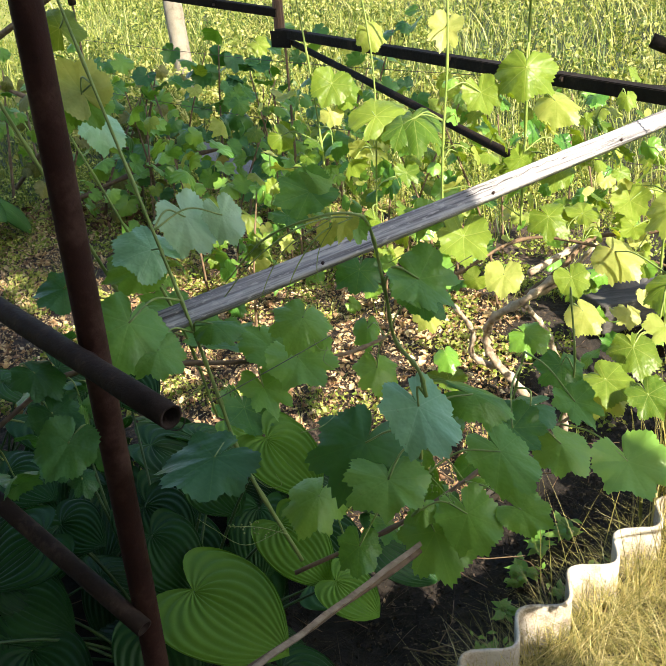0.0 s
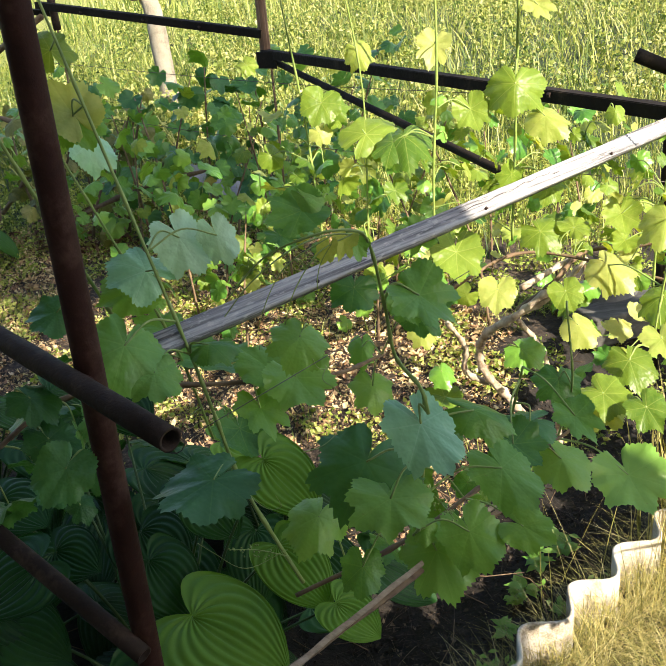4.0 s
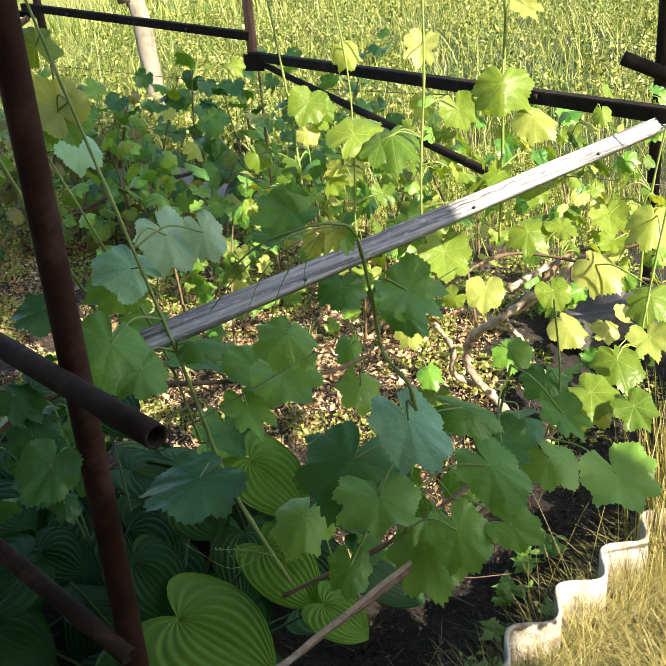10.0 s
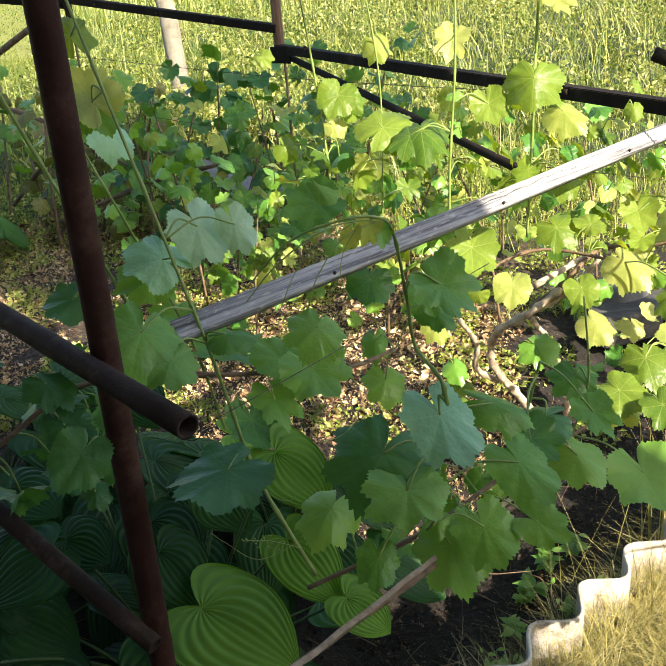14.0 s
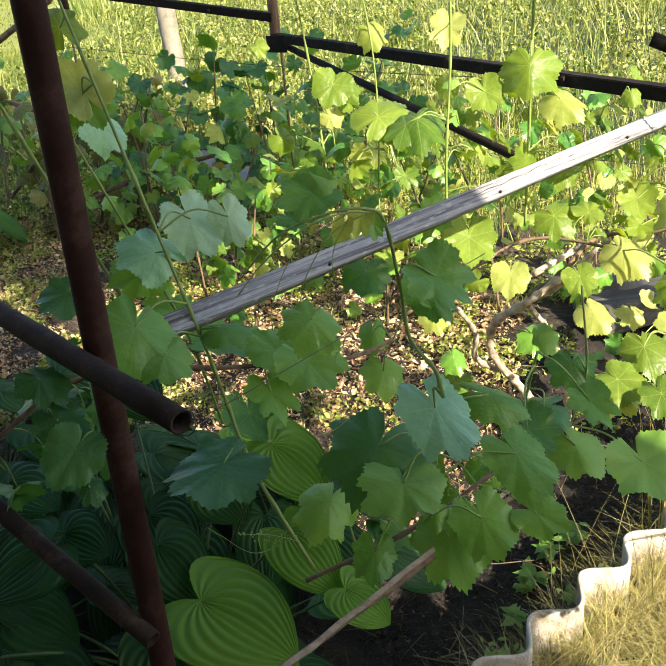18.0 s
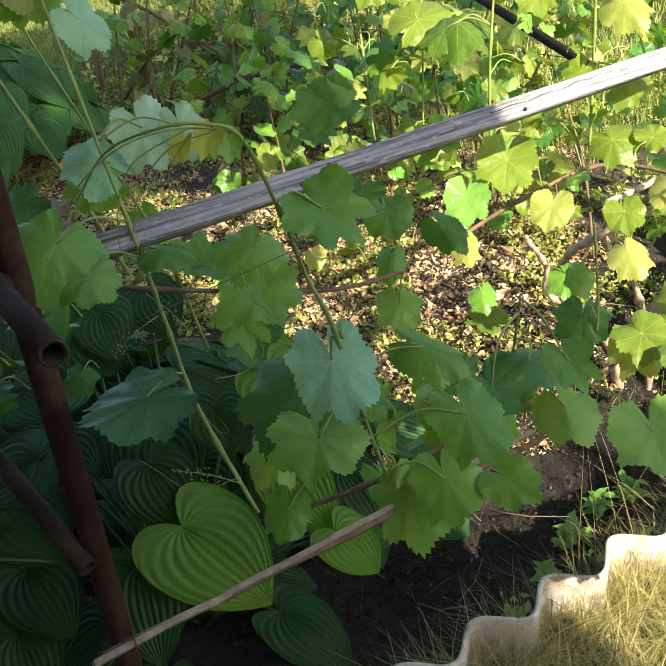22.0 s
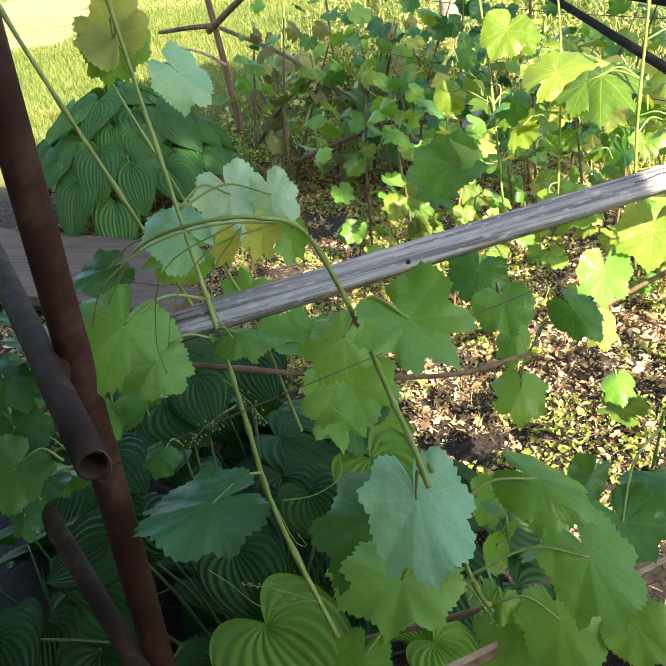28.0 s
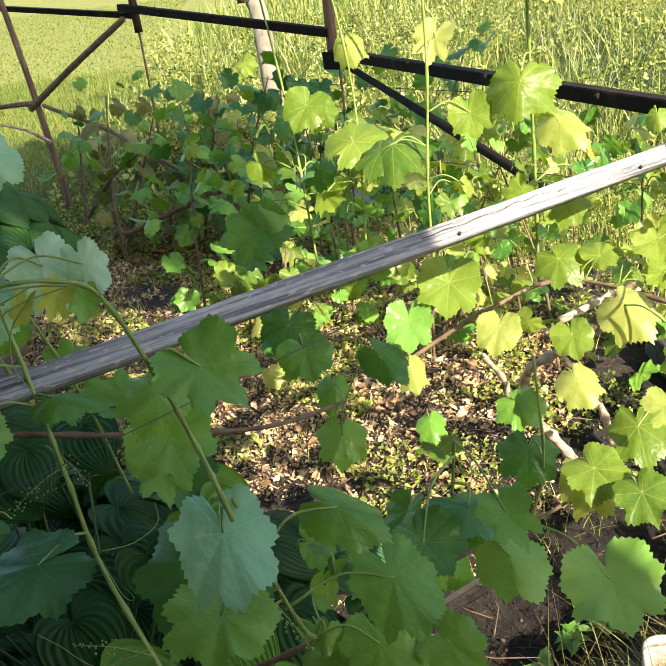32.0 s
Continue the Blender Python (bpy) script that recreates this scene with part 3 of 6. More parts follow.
def build_batten():
    """Grooved, cracked, slightly bowed batten along its own x axis."""
    batten_len = (BB - BA).length
    ob = thing("wooden_batten", "grey weathered grooved wooden batten with rusty nails", "batten", at=BA)
    turn = Matrix((bdir, b_up.cross(bdir), b_up)).transposed()
    prof = []
    w, h = 0.040, 0.021
    rnd = random.Random(5)
    for k in range(17):
        y = -w / 2 + w * k / 16
        groove = -0.0016 if k in (4, 8, 9, 13) else 0.0007 if k % 3 == 0 else 0
        prof.append((y, h / 2 + groove - (0.003 if k in (0, 16) else 0)))
    prof += [(w / 2, h / 2 - 0.006), (w / 2 - 0.001, -h / 2 + 0.002), (0, -h / 2), (-w / 2 + 0.001, -h / 2 + 0.002), (-w / 2, h / 2 - 0.006)]
    bm = bmesh.new()
    n = 60
    rings = []
    for i in range(n + 1):
        x = batten_len * i / n
        sag = -0.004 * math.sin(math.pi * i / n)
        ring = []
        for k, (y, z) in enumerate(prof):
            wig = 0.0009 * noise.noise(Vector((x * 9, k * 0.9, 2))) + 0.0005 * noise.noise(Vector((x * 60, k * 3.1, 7)))
            ring.append(bm.verts.new(turn @ Vector((x, y + wig, z + sag + wig))))
        rings.append(ring)
    m = len(prof)
    for a, b in zip(rings, rings[1:]):
        for k in range(m):
            bm.faces.new((a[k], b[k], b[(k + 1) % m], a[(k + 1) % m]))
    bm.faces.new(rings[0])
    bm.faces.new(list(reversed(rings[-1])))
    bmesh.ops.recalc_face_normals(bm, faces=bm.faces)
    me_ob = part("board", bm, None, ob, "grey split wood")
    me_ob.data.materials.append(batten_mat)
    for at, out in (((-0.013, 1.517, 1.113), -0.006), ((0.343, 1.793, 1.123), -0.006), ((0.696, 2.044, 1.143), -0.004)):
        k = (Vector(at) - BA).dot(bdir)
        c = turn @ Vector((k, -0.0135, 0.0105))
        bm = bmesh.new()
        tube(bm, [c - b_up * 0.006, c + b_up * 0.001, c + b_up * 0.0015], 0.0034, 0.003, 8)
        part("nail", bm, nail_mat, me_ob, "dark rusty nail head")
    # drying cracks on the sunny half
    for k0, k1, y in ((0.72, 0.90, 0.001), (0.90, 1.02, 0.004), (1.02, 1.04, -0.002)):
        pts = [turn @ Vector((k0 + (k1 - k0) * j / 8, y + 0.002 * math.sin(j * 1.9 + k0 * 40), 0.0112)) for j in range(9)]
        part("crack", tube(bmesh.new(), pts, 0.0007, 0.0004, 4), nail_mat, me_ob, "dark drying crack")
    return ob


def batten_material():
    m, nt, p = nodes_of("silvery_batten_wood")
    vec = coords(nt)
    mp = nt.nodes.new("ShaderNodeMapping")
    mp.vector_type = "TEXTURE"
    mp.inputs["Rotation"].default_value = (0, 0, math.atan2(bdir.y, bdir.x))
    nt.links.new(vec, mp.inputs["Vector"])
    grain = noise_node(nt, 1.0, 7, mapped(nt, mp.outputs[0], (2.2, 130, 130)), 0.65)
    fleck = noise_node(nt, 1.0, 4, mapped(nt, mp.outputs[0], (42, 150, 150)), 0.6)
    col = ramp_node(nt, grain, [(0.34, (0.075, 0.07, 0.07)), (0.46, (0.24, 0.235, 0.24)), (0.6, (0.45, 0.445, 0.44))])
    fl = ramp_node(nt, fleck, [(0.56, (0, 0, 0)), (0.64, (1, 1, 1))])
    col = mix_color(nt, math_node(nt, "MULTIPLY", fl, 0.65), col, (0.58, 0.56, 0.53))
    nt.links.new(col, p.inputs["Base Color"])
    p.inputs["Roughness"].default_value = 0.85
    bump_to(nt, p, math_node(nt, "ADD", grain, math_node(nt, "MULTIPLY", fleck, 0.3)), 0.7, 0.003)
    return m


batten_mat = batten_material()
build_batten()

# ---- the lath over the hostas ----
lath = thing("wooden_lath", "thin pale weathered lath tied with wire", "lath", at=(-0.19, 0.842, 0.785))
L0, L1 = Vector((-0.19, 0.842, 0.785)), Vector((0.36, 1.557, 0.578))
bm = bar(bmesh.new(), (0, 0, 0), L1 - L0, 0.009, 0.010, (0.2, -0.5, 0.8), 0.0015, 14, 0.0015)
stick = part("stick", bm, brown_wood, lath)
bm = bmesh.new()
bar(bm, Vector((0.0, 0.02, -0.012)), L1 - L0 + Vector((0.02, 0, -0.013)), 0.01, 0.012, (0.2, -0.5, 0.8), 0.002, 12, 0.002)
part("under_stick", bm, dry_cane, lath, "dark brown cane under the lath")
bm = bmesh.new()
k0 = (L1 - L0).normalized() * 0.05
tube(bm, [k0 + Vector((0.009 * math.cos(a), 0.004 * math.sin(a), 0.010 * math.sin(a) + a * 0.0004)) for a in [k * 0.5 for k in range(27)]], 0.0007, sides=4)
part("wire_wrap", bm, steel_wire, stick, "thin tying wire")

# ---- trellis of dark angle iron ----
JOINT = Vector((-0.158, 4.415, 1.116))


def angle_iron(bm, a, b, leg=0.035, thick=0.005, turn_down=True):
    a, b = Vector(a), Vector(b)
    bar(bm, a, b, thick, leg, (0, 0, 1), 0.001)
    off = (b - a).normalized().cross(Vector((0, 0, 1))).normalized() * -leg / 2
    bar(bm, a + off + Vector((0, 0, leg / 2)), b + off + Vector((0, 0, leg / 2)), leg, thick, (0, 0, 1), 0.001)
    return bm


trellis = thing("iron_trellis", "blackened angle-iron trellis rails bolted to a post", "trellis", at=JOINT)


def trellis_part(name, bm, material, label=""):
    bmesh.ops.translate(bm, verts=bm.verts, vec=-JOINT)
    return part(name, bm, material, trellis, label, smooth=False)


def bolt(at, size=0.009):
    bm = bmesh.new()
    tube(bm, [Vector(at), Vector(at) + Vector((0.004, -0.012, 0.001))], size, size * 0.9, 6)
    return trellis_part("bolt", bm, rust_dark, "pale hexagon bolt head")


RAIL_B = Vector((0.93, 2.19, 1.17))
RAIL_A = Vector((-1.377, 5.38, 1.31))
trellis_part("rail", angle_iron(bmesh.new(), JOINT + Vector((-0.01, 0.02, -0.03)), RAIL_B), black_iron)
trellis_part("rail", angle_iron(bmesh.new(), RAIL_A + Vector((-0.05, 0.045, 0.008)), JOINT + Vector((0.0, 0.0, 0.06))), black_iron)
trellis_part("rail", angle_iron(bmesh.new(), RAIL_A + Vector((0.02, 0.06, -0.04)), RAIL_A + Vector((-2.6, 2.1, 0.12))), black_iron)
for k in (0.12, 0.34, 0.57, 0.8):
    bolt(JOINT.lerp(RAIL_B, k) + Vector((0, -0.004, 0.0)))
for k in (0.2, 0.5, 0.75):
    bolt(RAIL_A.lerp(JOINT + Vector((0, 0, 0.06)), k) + Vector((0, -0.004, 0)), 0.007)
bm = bmesh.new()
pipe(bm, JOINT + Vector((0.03, 0.03, -0.06)), (0.60, 2.50, 0.952), 0.014)
trellis_part("lower_pipe", bm, black_iron, "dark round pipe below the rail")
trellis_part("post", tube(bmesh.new(), curve_points([JOINT + Vector((0.012, 0.03, -0.06)), JOINT + Vector((0.014, 0.03, 0.3)), JOINT + Vector((0.018, 0.03, 0.9))], 6), 0.026, 0.021, 10), tan_wood, "sun-bleached wooden post bolted to the rail")
trellis_part("stake", pipe(bmesh.new(), JOINT + Vector((0.03, 0.06, -1.16)), JOINT + Vector((0.03, 0.06, -0.03)), 0.006), dry_cane, "thin brown garden cane")
bm = bmesh.new()
bar(bm, JOINT + Vector((-0.03, -0.02, -0.05)), JOINT + Vector((0.06, -0.11, -0.045)), 0.006, 0.075)
trellis_part("plate", bm, black_iron, "rusted joining plate")

end_post = thing("iron_end_post", "dark iron post with an open cross pipe", "pipe frame", at=(1.28, 3.1, 0))
part("post", pipe(bmesh.new(), (0, 0, -0.05), (0.0, 0.03, 2.2), 0.022), black_iron, end_post)
part("cross_pipe", pipe(bmesh.new(), (-0.15, -0.02, 1.165), (0.32, -0.2, 0.95), 0.024), black_iron, end_post, "dark open-ended pipe")

# ---- far trellis posts at the end of the row ----
far_post = thing("trellis_post", "reddish wooden trellis post with slanting braces", "post", at=(-2.33, 6.08, 0))
part("post", tube(bmesh.new(), curve_points([(0.06, 0, -0.05), (0.0, 0, 0.8), (-0.13, 0.05, 1.75)]), 0.024, 0.018, 9), tan_wood, far_post)
part("brace", tube(bmesh.new(), curve_points([(-0.06, 0.03, 0.72), (0.4, -0.3, 0.98), (0.93, -0.68, 1.26)]), 0.022, 0.018, 9), dry_cane, far_post, "dark brown slanting brace")
part("arm", tube(bmesh.new(), curve_points([(0.03, -0.02, 0.76), (-0.2, 0.05, 0.75), (-0.46, 0.1, 0.73)]), 0.019, 0.013, 8), tan_wood, far_post, "pale horizontal arm")
part("broken_branch", tube(bmesh.new(), curve_points([(0.05, -0.03, 0.5), (-0.1, -0.05, 0.6), (-0.36, 0.0, 0.66)]), 0.013, 0.006, 6), pale_bark, far_post, "broken pale twig")
far_post2 = thing("trellis_post", "dark thin iron post by the far rail", "post", at=(-1.33, 5.42, 0))
part("post", pipe(bmesh.new(), (0, 0, -0.05), (0, 0, 1.2), 0.006), dry_cane, far_post2)
part("upper_post", pipe(bmesh.new(), (0, 0, 1.18), (-0.02, 0.02, 1.85), 0.022), rust_dark, far_post2, "thicker upper iron sleeve")

# ---- trellis wires ----
for name, a, b in (("wire", (-1.4, 5.45, 1.0), (1.28, 2.96, 1.02)), ("wire", (-1.4, 5.45, 0.72), (1.28, 2.96, 0.74)), ("wire", (-2.3, 6.05, 1.42), (1.28, 3.0, 1.5))):
    w = tagged(tube_part(name, [a, Vector(a).lerp(Vector(b), 0.5) + Vector((0, 0, -0.03)), b], 0.0016, 0.0016, steel_wire, None, sides=5), "thin dark wire strung along the trellis", "wire", "trellis wires")

# ---- corrugated sheet and dry grass mound ----
SHEET_AT, SHEET_RUN, SHEET_OUT = Vector((0.419, 1.604, 0)), Vector((0.78, 0.626, 0)), Vector((0.626, -0.78, 0))


def build_sheet():
    """Corrugated sheet standing on edge, its waves seen along the top."""
    ob = thing("corrugated_sheet", "white corrugated cement sheet edging standing in the ground", "garden edging", at=SHEET_AT)
    bm = bmesh.new()
    rows = [[], []]
    for i in range(181):
        s = -0.45 + 1.85 * i / 180
        ph = 2 * math.pi * s / 0.2
        wave = -0.032 * math.cos(ph)
        slope = 0.032 * math.sin(ph) * 2 * math.pi / 0.2
        nrm = (SHEET_OUT - SHEET_RUN * slope).normalized()
        top = 0.125 + 0.005 * noise.noise(Vector((s * 9, 0, 4))) + 0.002 * noise.noise(Vector((s * 45, 0, 1)))
        mid = SHEET_RUN * s + SHEET_OUT * wave
        for side, off in ((0, 0.0045), (1, -0.0045)):
            c = mid + nrm * off
            rows[side].append([bm.verts.new((c.x, c.y, z)) for z in (top - 0.0025, top - 0.012, top - 0.06, top - 0.13, -0.12)])
        for side, off in ((0, 0.0025), (1, -0.0025)):
            c = mid + nrm * off
            rows[side][-1].insert(0, bm.verts.new((c.x, c.y, top)))
    for (f0, f1, b0, bk1) in zip(rows[0], rows[0][1:], rows[1], rows[1][1:]):
        for k in range(5):
            bm.faces.new((f0[k], f0[k + 1], f1[k + 1], f1[k]))
            bm.faces.new((b0[k], bk1[k], bk1[k + 1], b0[k + 1]))
        bm.faces.new((f0[0], f1[0], bk1[0], b0[0]))
    bmesh.ops.recalc_face_normals(bm, faces=bm.faces)
    part("sheet", bm, cement_sheet, ob)
    return ob


build_sheet()


# ---- blades, litter and weeds as joined meshes ----
def blades_mesh(name, roots, heights, widths, leans, material, label, category, seg=3, curl=0.5):
    """Grass blades: roots (n, 3), each a tapering bent strip."""
    n = len(roots)
    rng = np.random.default_rng(len(name) + n)
    az = rng.uniform(0, 2 * np.pi, n)
    face = az + rng.uniform(0.6, 2.4, n)
    out = np.stack([np.cos(az), np.sin(az), np.zeros(n)], 1)
    wide = np.stack([np.cos(face), np.sin(face), np.zeros(n)], 1)
    vs = []
    for k in range(seg + 1):
        t = k / seg
        c = roots + out * (leans * t ** (1 + curl))[:, None]
        c[:, 2] += heights * (t - 0.18 * t * t * (leans / np.maximum(heights, 1e-3)))
        w = widths * (1 - t) ** 0.7 * 0.5
        if k < seg:
            vs += [c - wide * w[:, None], c + wide * w[:, None]]
        else:
            vs += [c]
    per = 2 * seg + 1
    verts = np.stack(vs, 1).reshape(-1, 3)
    faces = []
    base = np.arange(n) * per
    quads = np.concatenate([np.stack([base + 2 * k, base + 2 * k + 1, base + 2 * k + 3, base + 2 * k + 2], 1) for k in range(seg - 1)])
    tris = np.stack([base + 2 * seg - 2, base + 2 * seg - 1, base + 2 * seg], 1)
    me = bpy.data.meshes.new(name)
    me.from_pydata(verts.tolist(), [], quads.tolist() + tris.tolist())
    me.shade_smooth()
    ob = link_mesh(name, me, material)
    return tagged(ob, label, category, kind="stuff")


rng = np.random.default_rng(11)


def scatter(n, x0, x1, y0, y1, keep=None):
    p = np.stack([rng.uniform(x0, x1, n), rng.uniform(y0, y1, n), np.zeros(n)], 1)
    if keep is not None:
        p = p[np.array([keep(x, y) for x, y, _ in p])]
    p[:, 2] = [ground_height(x, y) - 0.005 for x, y, _ in p]
    return p


def clumped(x, y, scale=0.9, cut=0.0, seed=0.0):
    return noise.noise(Vector((x * scale, y * scale, seed))) > cut


# dry tuft beside the sheet
def by_sheet(n, s0, s1, o0, o1):
    s, o = rng.uniform(s0, s1, n), o0 + (o1 - o0) * rng.uniform(0, 1, n) ** 1.3
    p = np.stack([SHEET_AT.x + SHEET_RUN.x * s + SHEET_OUT.x * o, SHEET_AT.y + SHEET_RUN.y * s + SHEET_OUT.y * o, np.zeros(n)], 1)
    p[:, 2] = [ground_height(x, y) - 0.005 for x, y, _ in p]
    return p


p = np.concatenate([by_sheet(15000, -0.5, 1.5, 0.05, 0.75), by_sheet(1500, -0.5, 1.5, 0.035, 0.1)])
n = len(p)
blades_mesh("dry_grass", p, rng.uniform(0.03, 0.17, n), rng.uniform(0.0012, 0.003, n), rng.uniform(0.05, 0.3, n), straw_mat, "dry yellow grass tuft beside the edging", "grass", 5)
# taller grass on the path side of the tuft
p = by_sheet(3000, -0.6, 0.9, 0.25, 0.8)
n = len(p)
blades_mesh("tall_grass", p, rng.uniform(0.1, 0.24, n), rng.uniform(0.002, 0.004, n), rng.uniform(0.05, 0.25, n), straw_mat, "tall yellow-green grass beside the edging", "grass", 5)
# long straw stems by the sheet
p = np.concatenate([by_sheet(330, 0.3, 1.5, 0.05, 0.4), by_sheet(60, 0.1, 1.2, -0.12, -0.05)])
n = len(p)
blades_mesh("straw_stems", p, rng.uniform(0.2, 0.6, n), rng.uniform(0.0016, 0.003, n), rng.uniform(0.05, 0.3, n), straw_mat, "long dry straw stems beside the edging", "grass", 4)
# an upright sheaf of dry stalks at the end of the edging
p = np.array([(0.926, 2.027, 0.0)]) + np.stack([rng.normal(0, 0.035, 110), rng.normal(0, 0.035, 110), np.zeros(110)], 1)
blades_mesh("straw_sheaf", p, rng.uniform(0.35, 0.62, 110), rng.uniform(0.003, 0.006, 110), rng.uniform(0.02, 0.14, 110), straw_mat, "upright dry straw stalks beside the edging", "grass", 4)
# lawn behind the bed
p = scatter(110000, -9.0, 3.5, 4.6, 13.0, lambda x, y: y > 5.2 + 0.9 * noise.noise(Vector((x * 0.7, y * 0.4, 4))) - 0.35 * x * (x > 0) and x < 0.5 - 0.1 * y + 2.0)
n = len(p)
blades_mesh("lawn", p, rng.uniform(0.03, 0.11, n), rng.uniform(0.005, 0.011, n), rng.uniform(0.0, 0.07, n), lawn_mat, "short green lawn grass", "grass", 2)
p = scatter(60000, -16.0, -3.0, 7.0, 28.0, lambda x, y: x < -2.6 - 0.2 * (y - 6))
n = len(p)
blades_mesh("mown_lawn", p, rng.uniform(0.02, 0.05, n), rng.uniform(0.012, 0.03, n), rng.uniform(0.0, 0.05, n), lawn_mat, "short sunlit mown lawn", "grass", 2)
# tall meadow behind
p = scatter(27000, -5.0, 12.0, 6.6, 17.0, lambda x, y: x > -2.2 - 0.16 * (y - 6) + 0.8 * noise.noise(Vector((x * 0.5, y * 0.5, 9))) and y > 6.4 - 0.9 * max(0, x))
n = len(p)
blades_mesh("meadow_grass", p, rng.uniform(0.12, 0.5, n) * rng.uniform(0.6, 1.3, n), rng.uniform(0.005, 0.015, n), rng.uniform(0.05, 0.42, n), tall_mat, "tall sunlit meadow grass and weeds", "grass", 3)
p = scatter(24000, -4.0, 24.0, 15.0, 34.0)
n = len(p)
blades_mesh("far_meadow", p, rng.uniform(0.25, 0.7, n), rng.uniform(0.02, 0.04, n), rng.uniform(0.05, 0.35, n), tall_mat, "distant tall meadow grass", "grass", 2)
# grass under the trellis
p = scatter(9000, 0.1, 4.5, 3.1, 7.5, lambda x, y: y > 4.2 - 0.25 * max(0.0, x - 1.2) or (clumped(x, y, 1.6, 0.3) and y > 3.5))
n = len(p)
blades_mesh("wild_grass", p, rng.uniform(0.06, 0.34, n), rng.uniform(0.003, 0.008, n), rng.uniform(0.02, 0.18, n), tall_mat, "wild grass growing under the trellis", "grass", 3)
p = scatter(16000, -2.8, 1.4, 2.2, 5.4, lambda x, y: clumped(x, y, 3.2, 0.22, 2.0) and y > 2.25 + 0.4 * max(0.0, x))
n = len(p)
blades_mesh("bed_grass", p, rng.uniform(0.02, 0.10, n), rng.uniform(0.002, 0.005, n), rng.uniform(0.01, 0.07, n), weed_mat, "sparse green grass shoots in the bed", "grass", 3)


def flakes_mesh(name, pts, sizes, material, label, category, lift=0.012, stand=0.5):
    """Small curled leaf flakes lying at all angles."""
    pts = np.asarray(pts, float)
    m = len(pts)
    g = np.random.default_rng(m)
    shape = np.array(((0, -0.55, 0), (-0.36, -0.1, 0.12), (-0.2, 0.4, 0.06), (0, 0.6, 0.1), (0.24, 0.36, 0.08), (0.36, -0.12, 0.14), (0, 0, -0.04)))
    q = (shape[None] + g.normal(0, 0.1, (m, 7, 3))) * np.asarray(sizes)[:, None, None] * np.stack([g.uniform(0.6, 1.3, m), np.ones(m), g.uniform(0.3, 2.4, m)], 1)[:, None, :]
    for a, b, ang in ((1, 2, g.normal(0, stand, m)), (0, 2, g.normal(0, stand, m)), (0, 1, g.uniform(0, 2 * np.pi, m))):
        ca, sa = np.cos(ang)[:, None], np.sin(ang)[:, None]
        q[:, :, a], q[:, :, b] = q[:, :, a] * ca - q[:, :, b] * sa, q[:, :, a] * sa + q[:, :, b] * ca
    q += pts[:, None, :]
    q[:, :, 2] += g.uniform(0.002, lift, m)[:, None]
    base = np.arange(m)[:, None] * 7
    faces = np.concatenate([np.stack([base + 6, base + k, base + (k + 1) % 6], 2)[:, 0] for k in range(6)])
    me = bpy.data.meshes.new(name)
    me.from_pydata(q.reshape(-1, 3).tolist(), [], faces.tolist())
    ob = link_mesh(name, me, material)
    return tagged(ob, label, category, kind="stuff")


p = scatter(120000, -2.8, 1.5, 1.6, 5.6, lambda x, y: x < 0.7 + 0.2 * noise.noise(Vector((x * 3, y * 3, 8))) and y > 2.2 + 0.6 * max(0.0, x) + 0.75 * max(0.0, min(1.0, (-0.25 - x) / 0.4)) + 0.3 * noise.noise(Vector((x * 4, y * 4, 3))) and noise.noise(Vector((x * 1.3, y * 1.3, 6))) > -0.45 + 0.45 * noise.noise(Vector((x * 6, y * 6, 1))))
sz = rng.uniform(0.005, 0.012, len(p)) * np.where(rng.uniform(0, 1, len(p)) < 0.22, rng.uniform(1.8, 3.4, len(p)), 1.0)
flakes_mesh("leaf_litter", p, sz, litter_mat, "brown and tan dead leaf litter on the soil", "leaf litter", 0.024, 0.5)
p = p[::9]
n = len(p)
blades_mesh("fallen_straw", p, rng.uniform(0.004, 0.03, n), rng.uniform(0.0014, 0.004, n), rng.uniform(0.03, 0.12, n), litter_mat, "dry straw strewn over the litter", "straw", 3)
p = scatter(90000, -3.0, 1.6, 2.1, 6.4, lambda x, y: (clumped(x, y, 3.1, 0.02, 5.0) and y > 2.3 + 0.5 * max(0.0, x)) or y > 4.9)
flakes_mesh("weeds", p, rng.uniform(0.006, 0.024, len(p)), weed_mat, "small green weeds among the litter", "weeds", 0.055, 0.6)
p = scatter(26000, -3.0, 9.0, 5.6, 16.0, lambda x, y: clumped(x, y, 1.3, 0.1, 8.0) and x > -2.0 - 0.16 * (y - 6))
p[:, 2] += rng.uniform(0.05, 0.45, len(p))
flakes_mesh("meadow_weeds", p, rng.uniform(0.012, 0.04, len(p)), tall_mat, "leafy meadow weeds", "weeds", 0.06, 0.8)
# bushy weed clumps all over the meadow
cl = scatter(1700, -6.0, 11.0, 6.2, 17.0, lambda x, y: x > -2.4 - 0.2 * (y - 6) and y > 6.2 - 0.9 * max(0, x) and clumped(x, y, 0.9, -0.1, 3.0))
cl = np.concatenate([cl, scatter(90, -2.0, -0.3, 7.0, 7.9)])
per = 46
rad, tall = rng.uniform(0.08, 0.26, len(cl)), rng.uniform(0.15, 0.6, len(cl))
v = rng.normal(0, 1, (len(cl), per, 3))
v /= np.linalg.norm(v, axis=2)[:, :, None]
v *= rng.uniform(0.5, 1.0, (len(cl), per))[:, :, None]
v[:, :, 2] = np.abs(v[:, :, 2])
p = (cl[:, None, :] + v * np.stack([rad, rad, tall], 1)[:, None, :]).reshape(-1, 3)
flakes_mesh("bushy_weeds", p, rng.uniform(0.016, 0.05, len(p)), tall_mat, "bushy sunlit meadow weeds in clumps", "weeds", 0.04, 0.8)
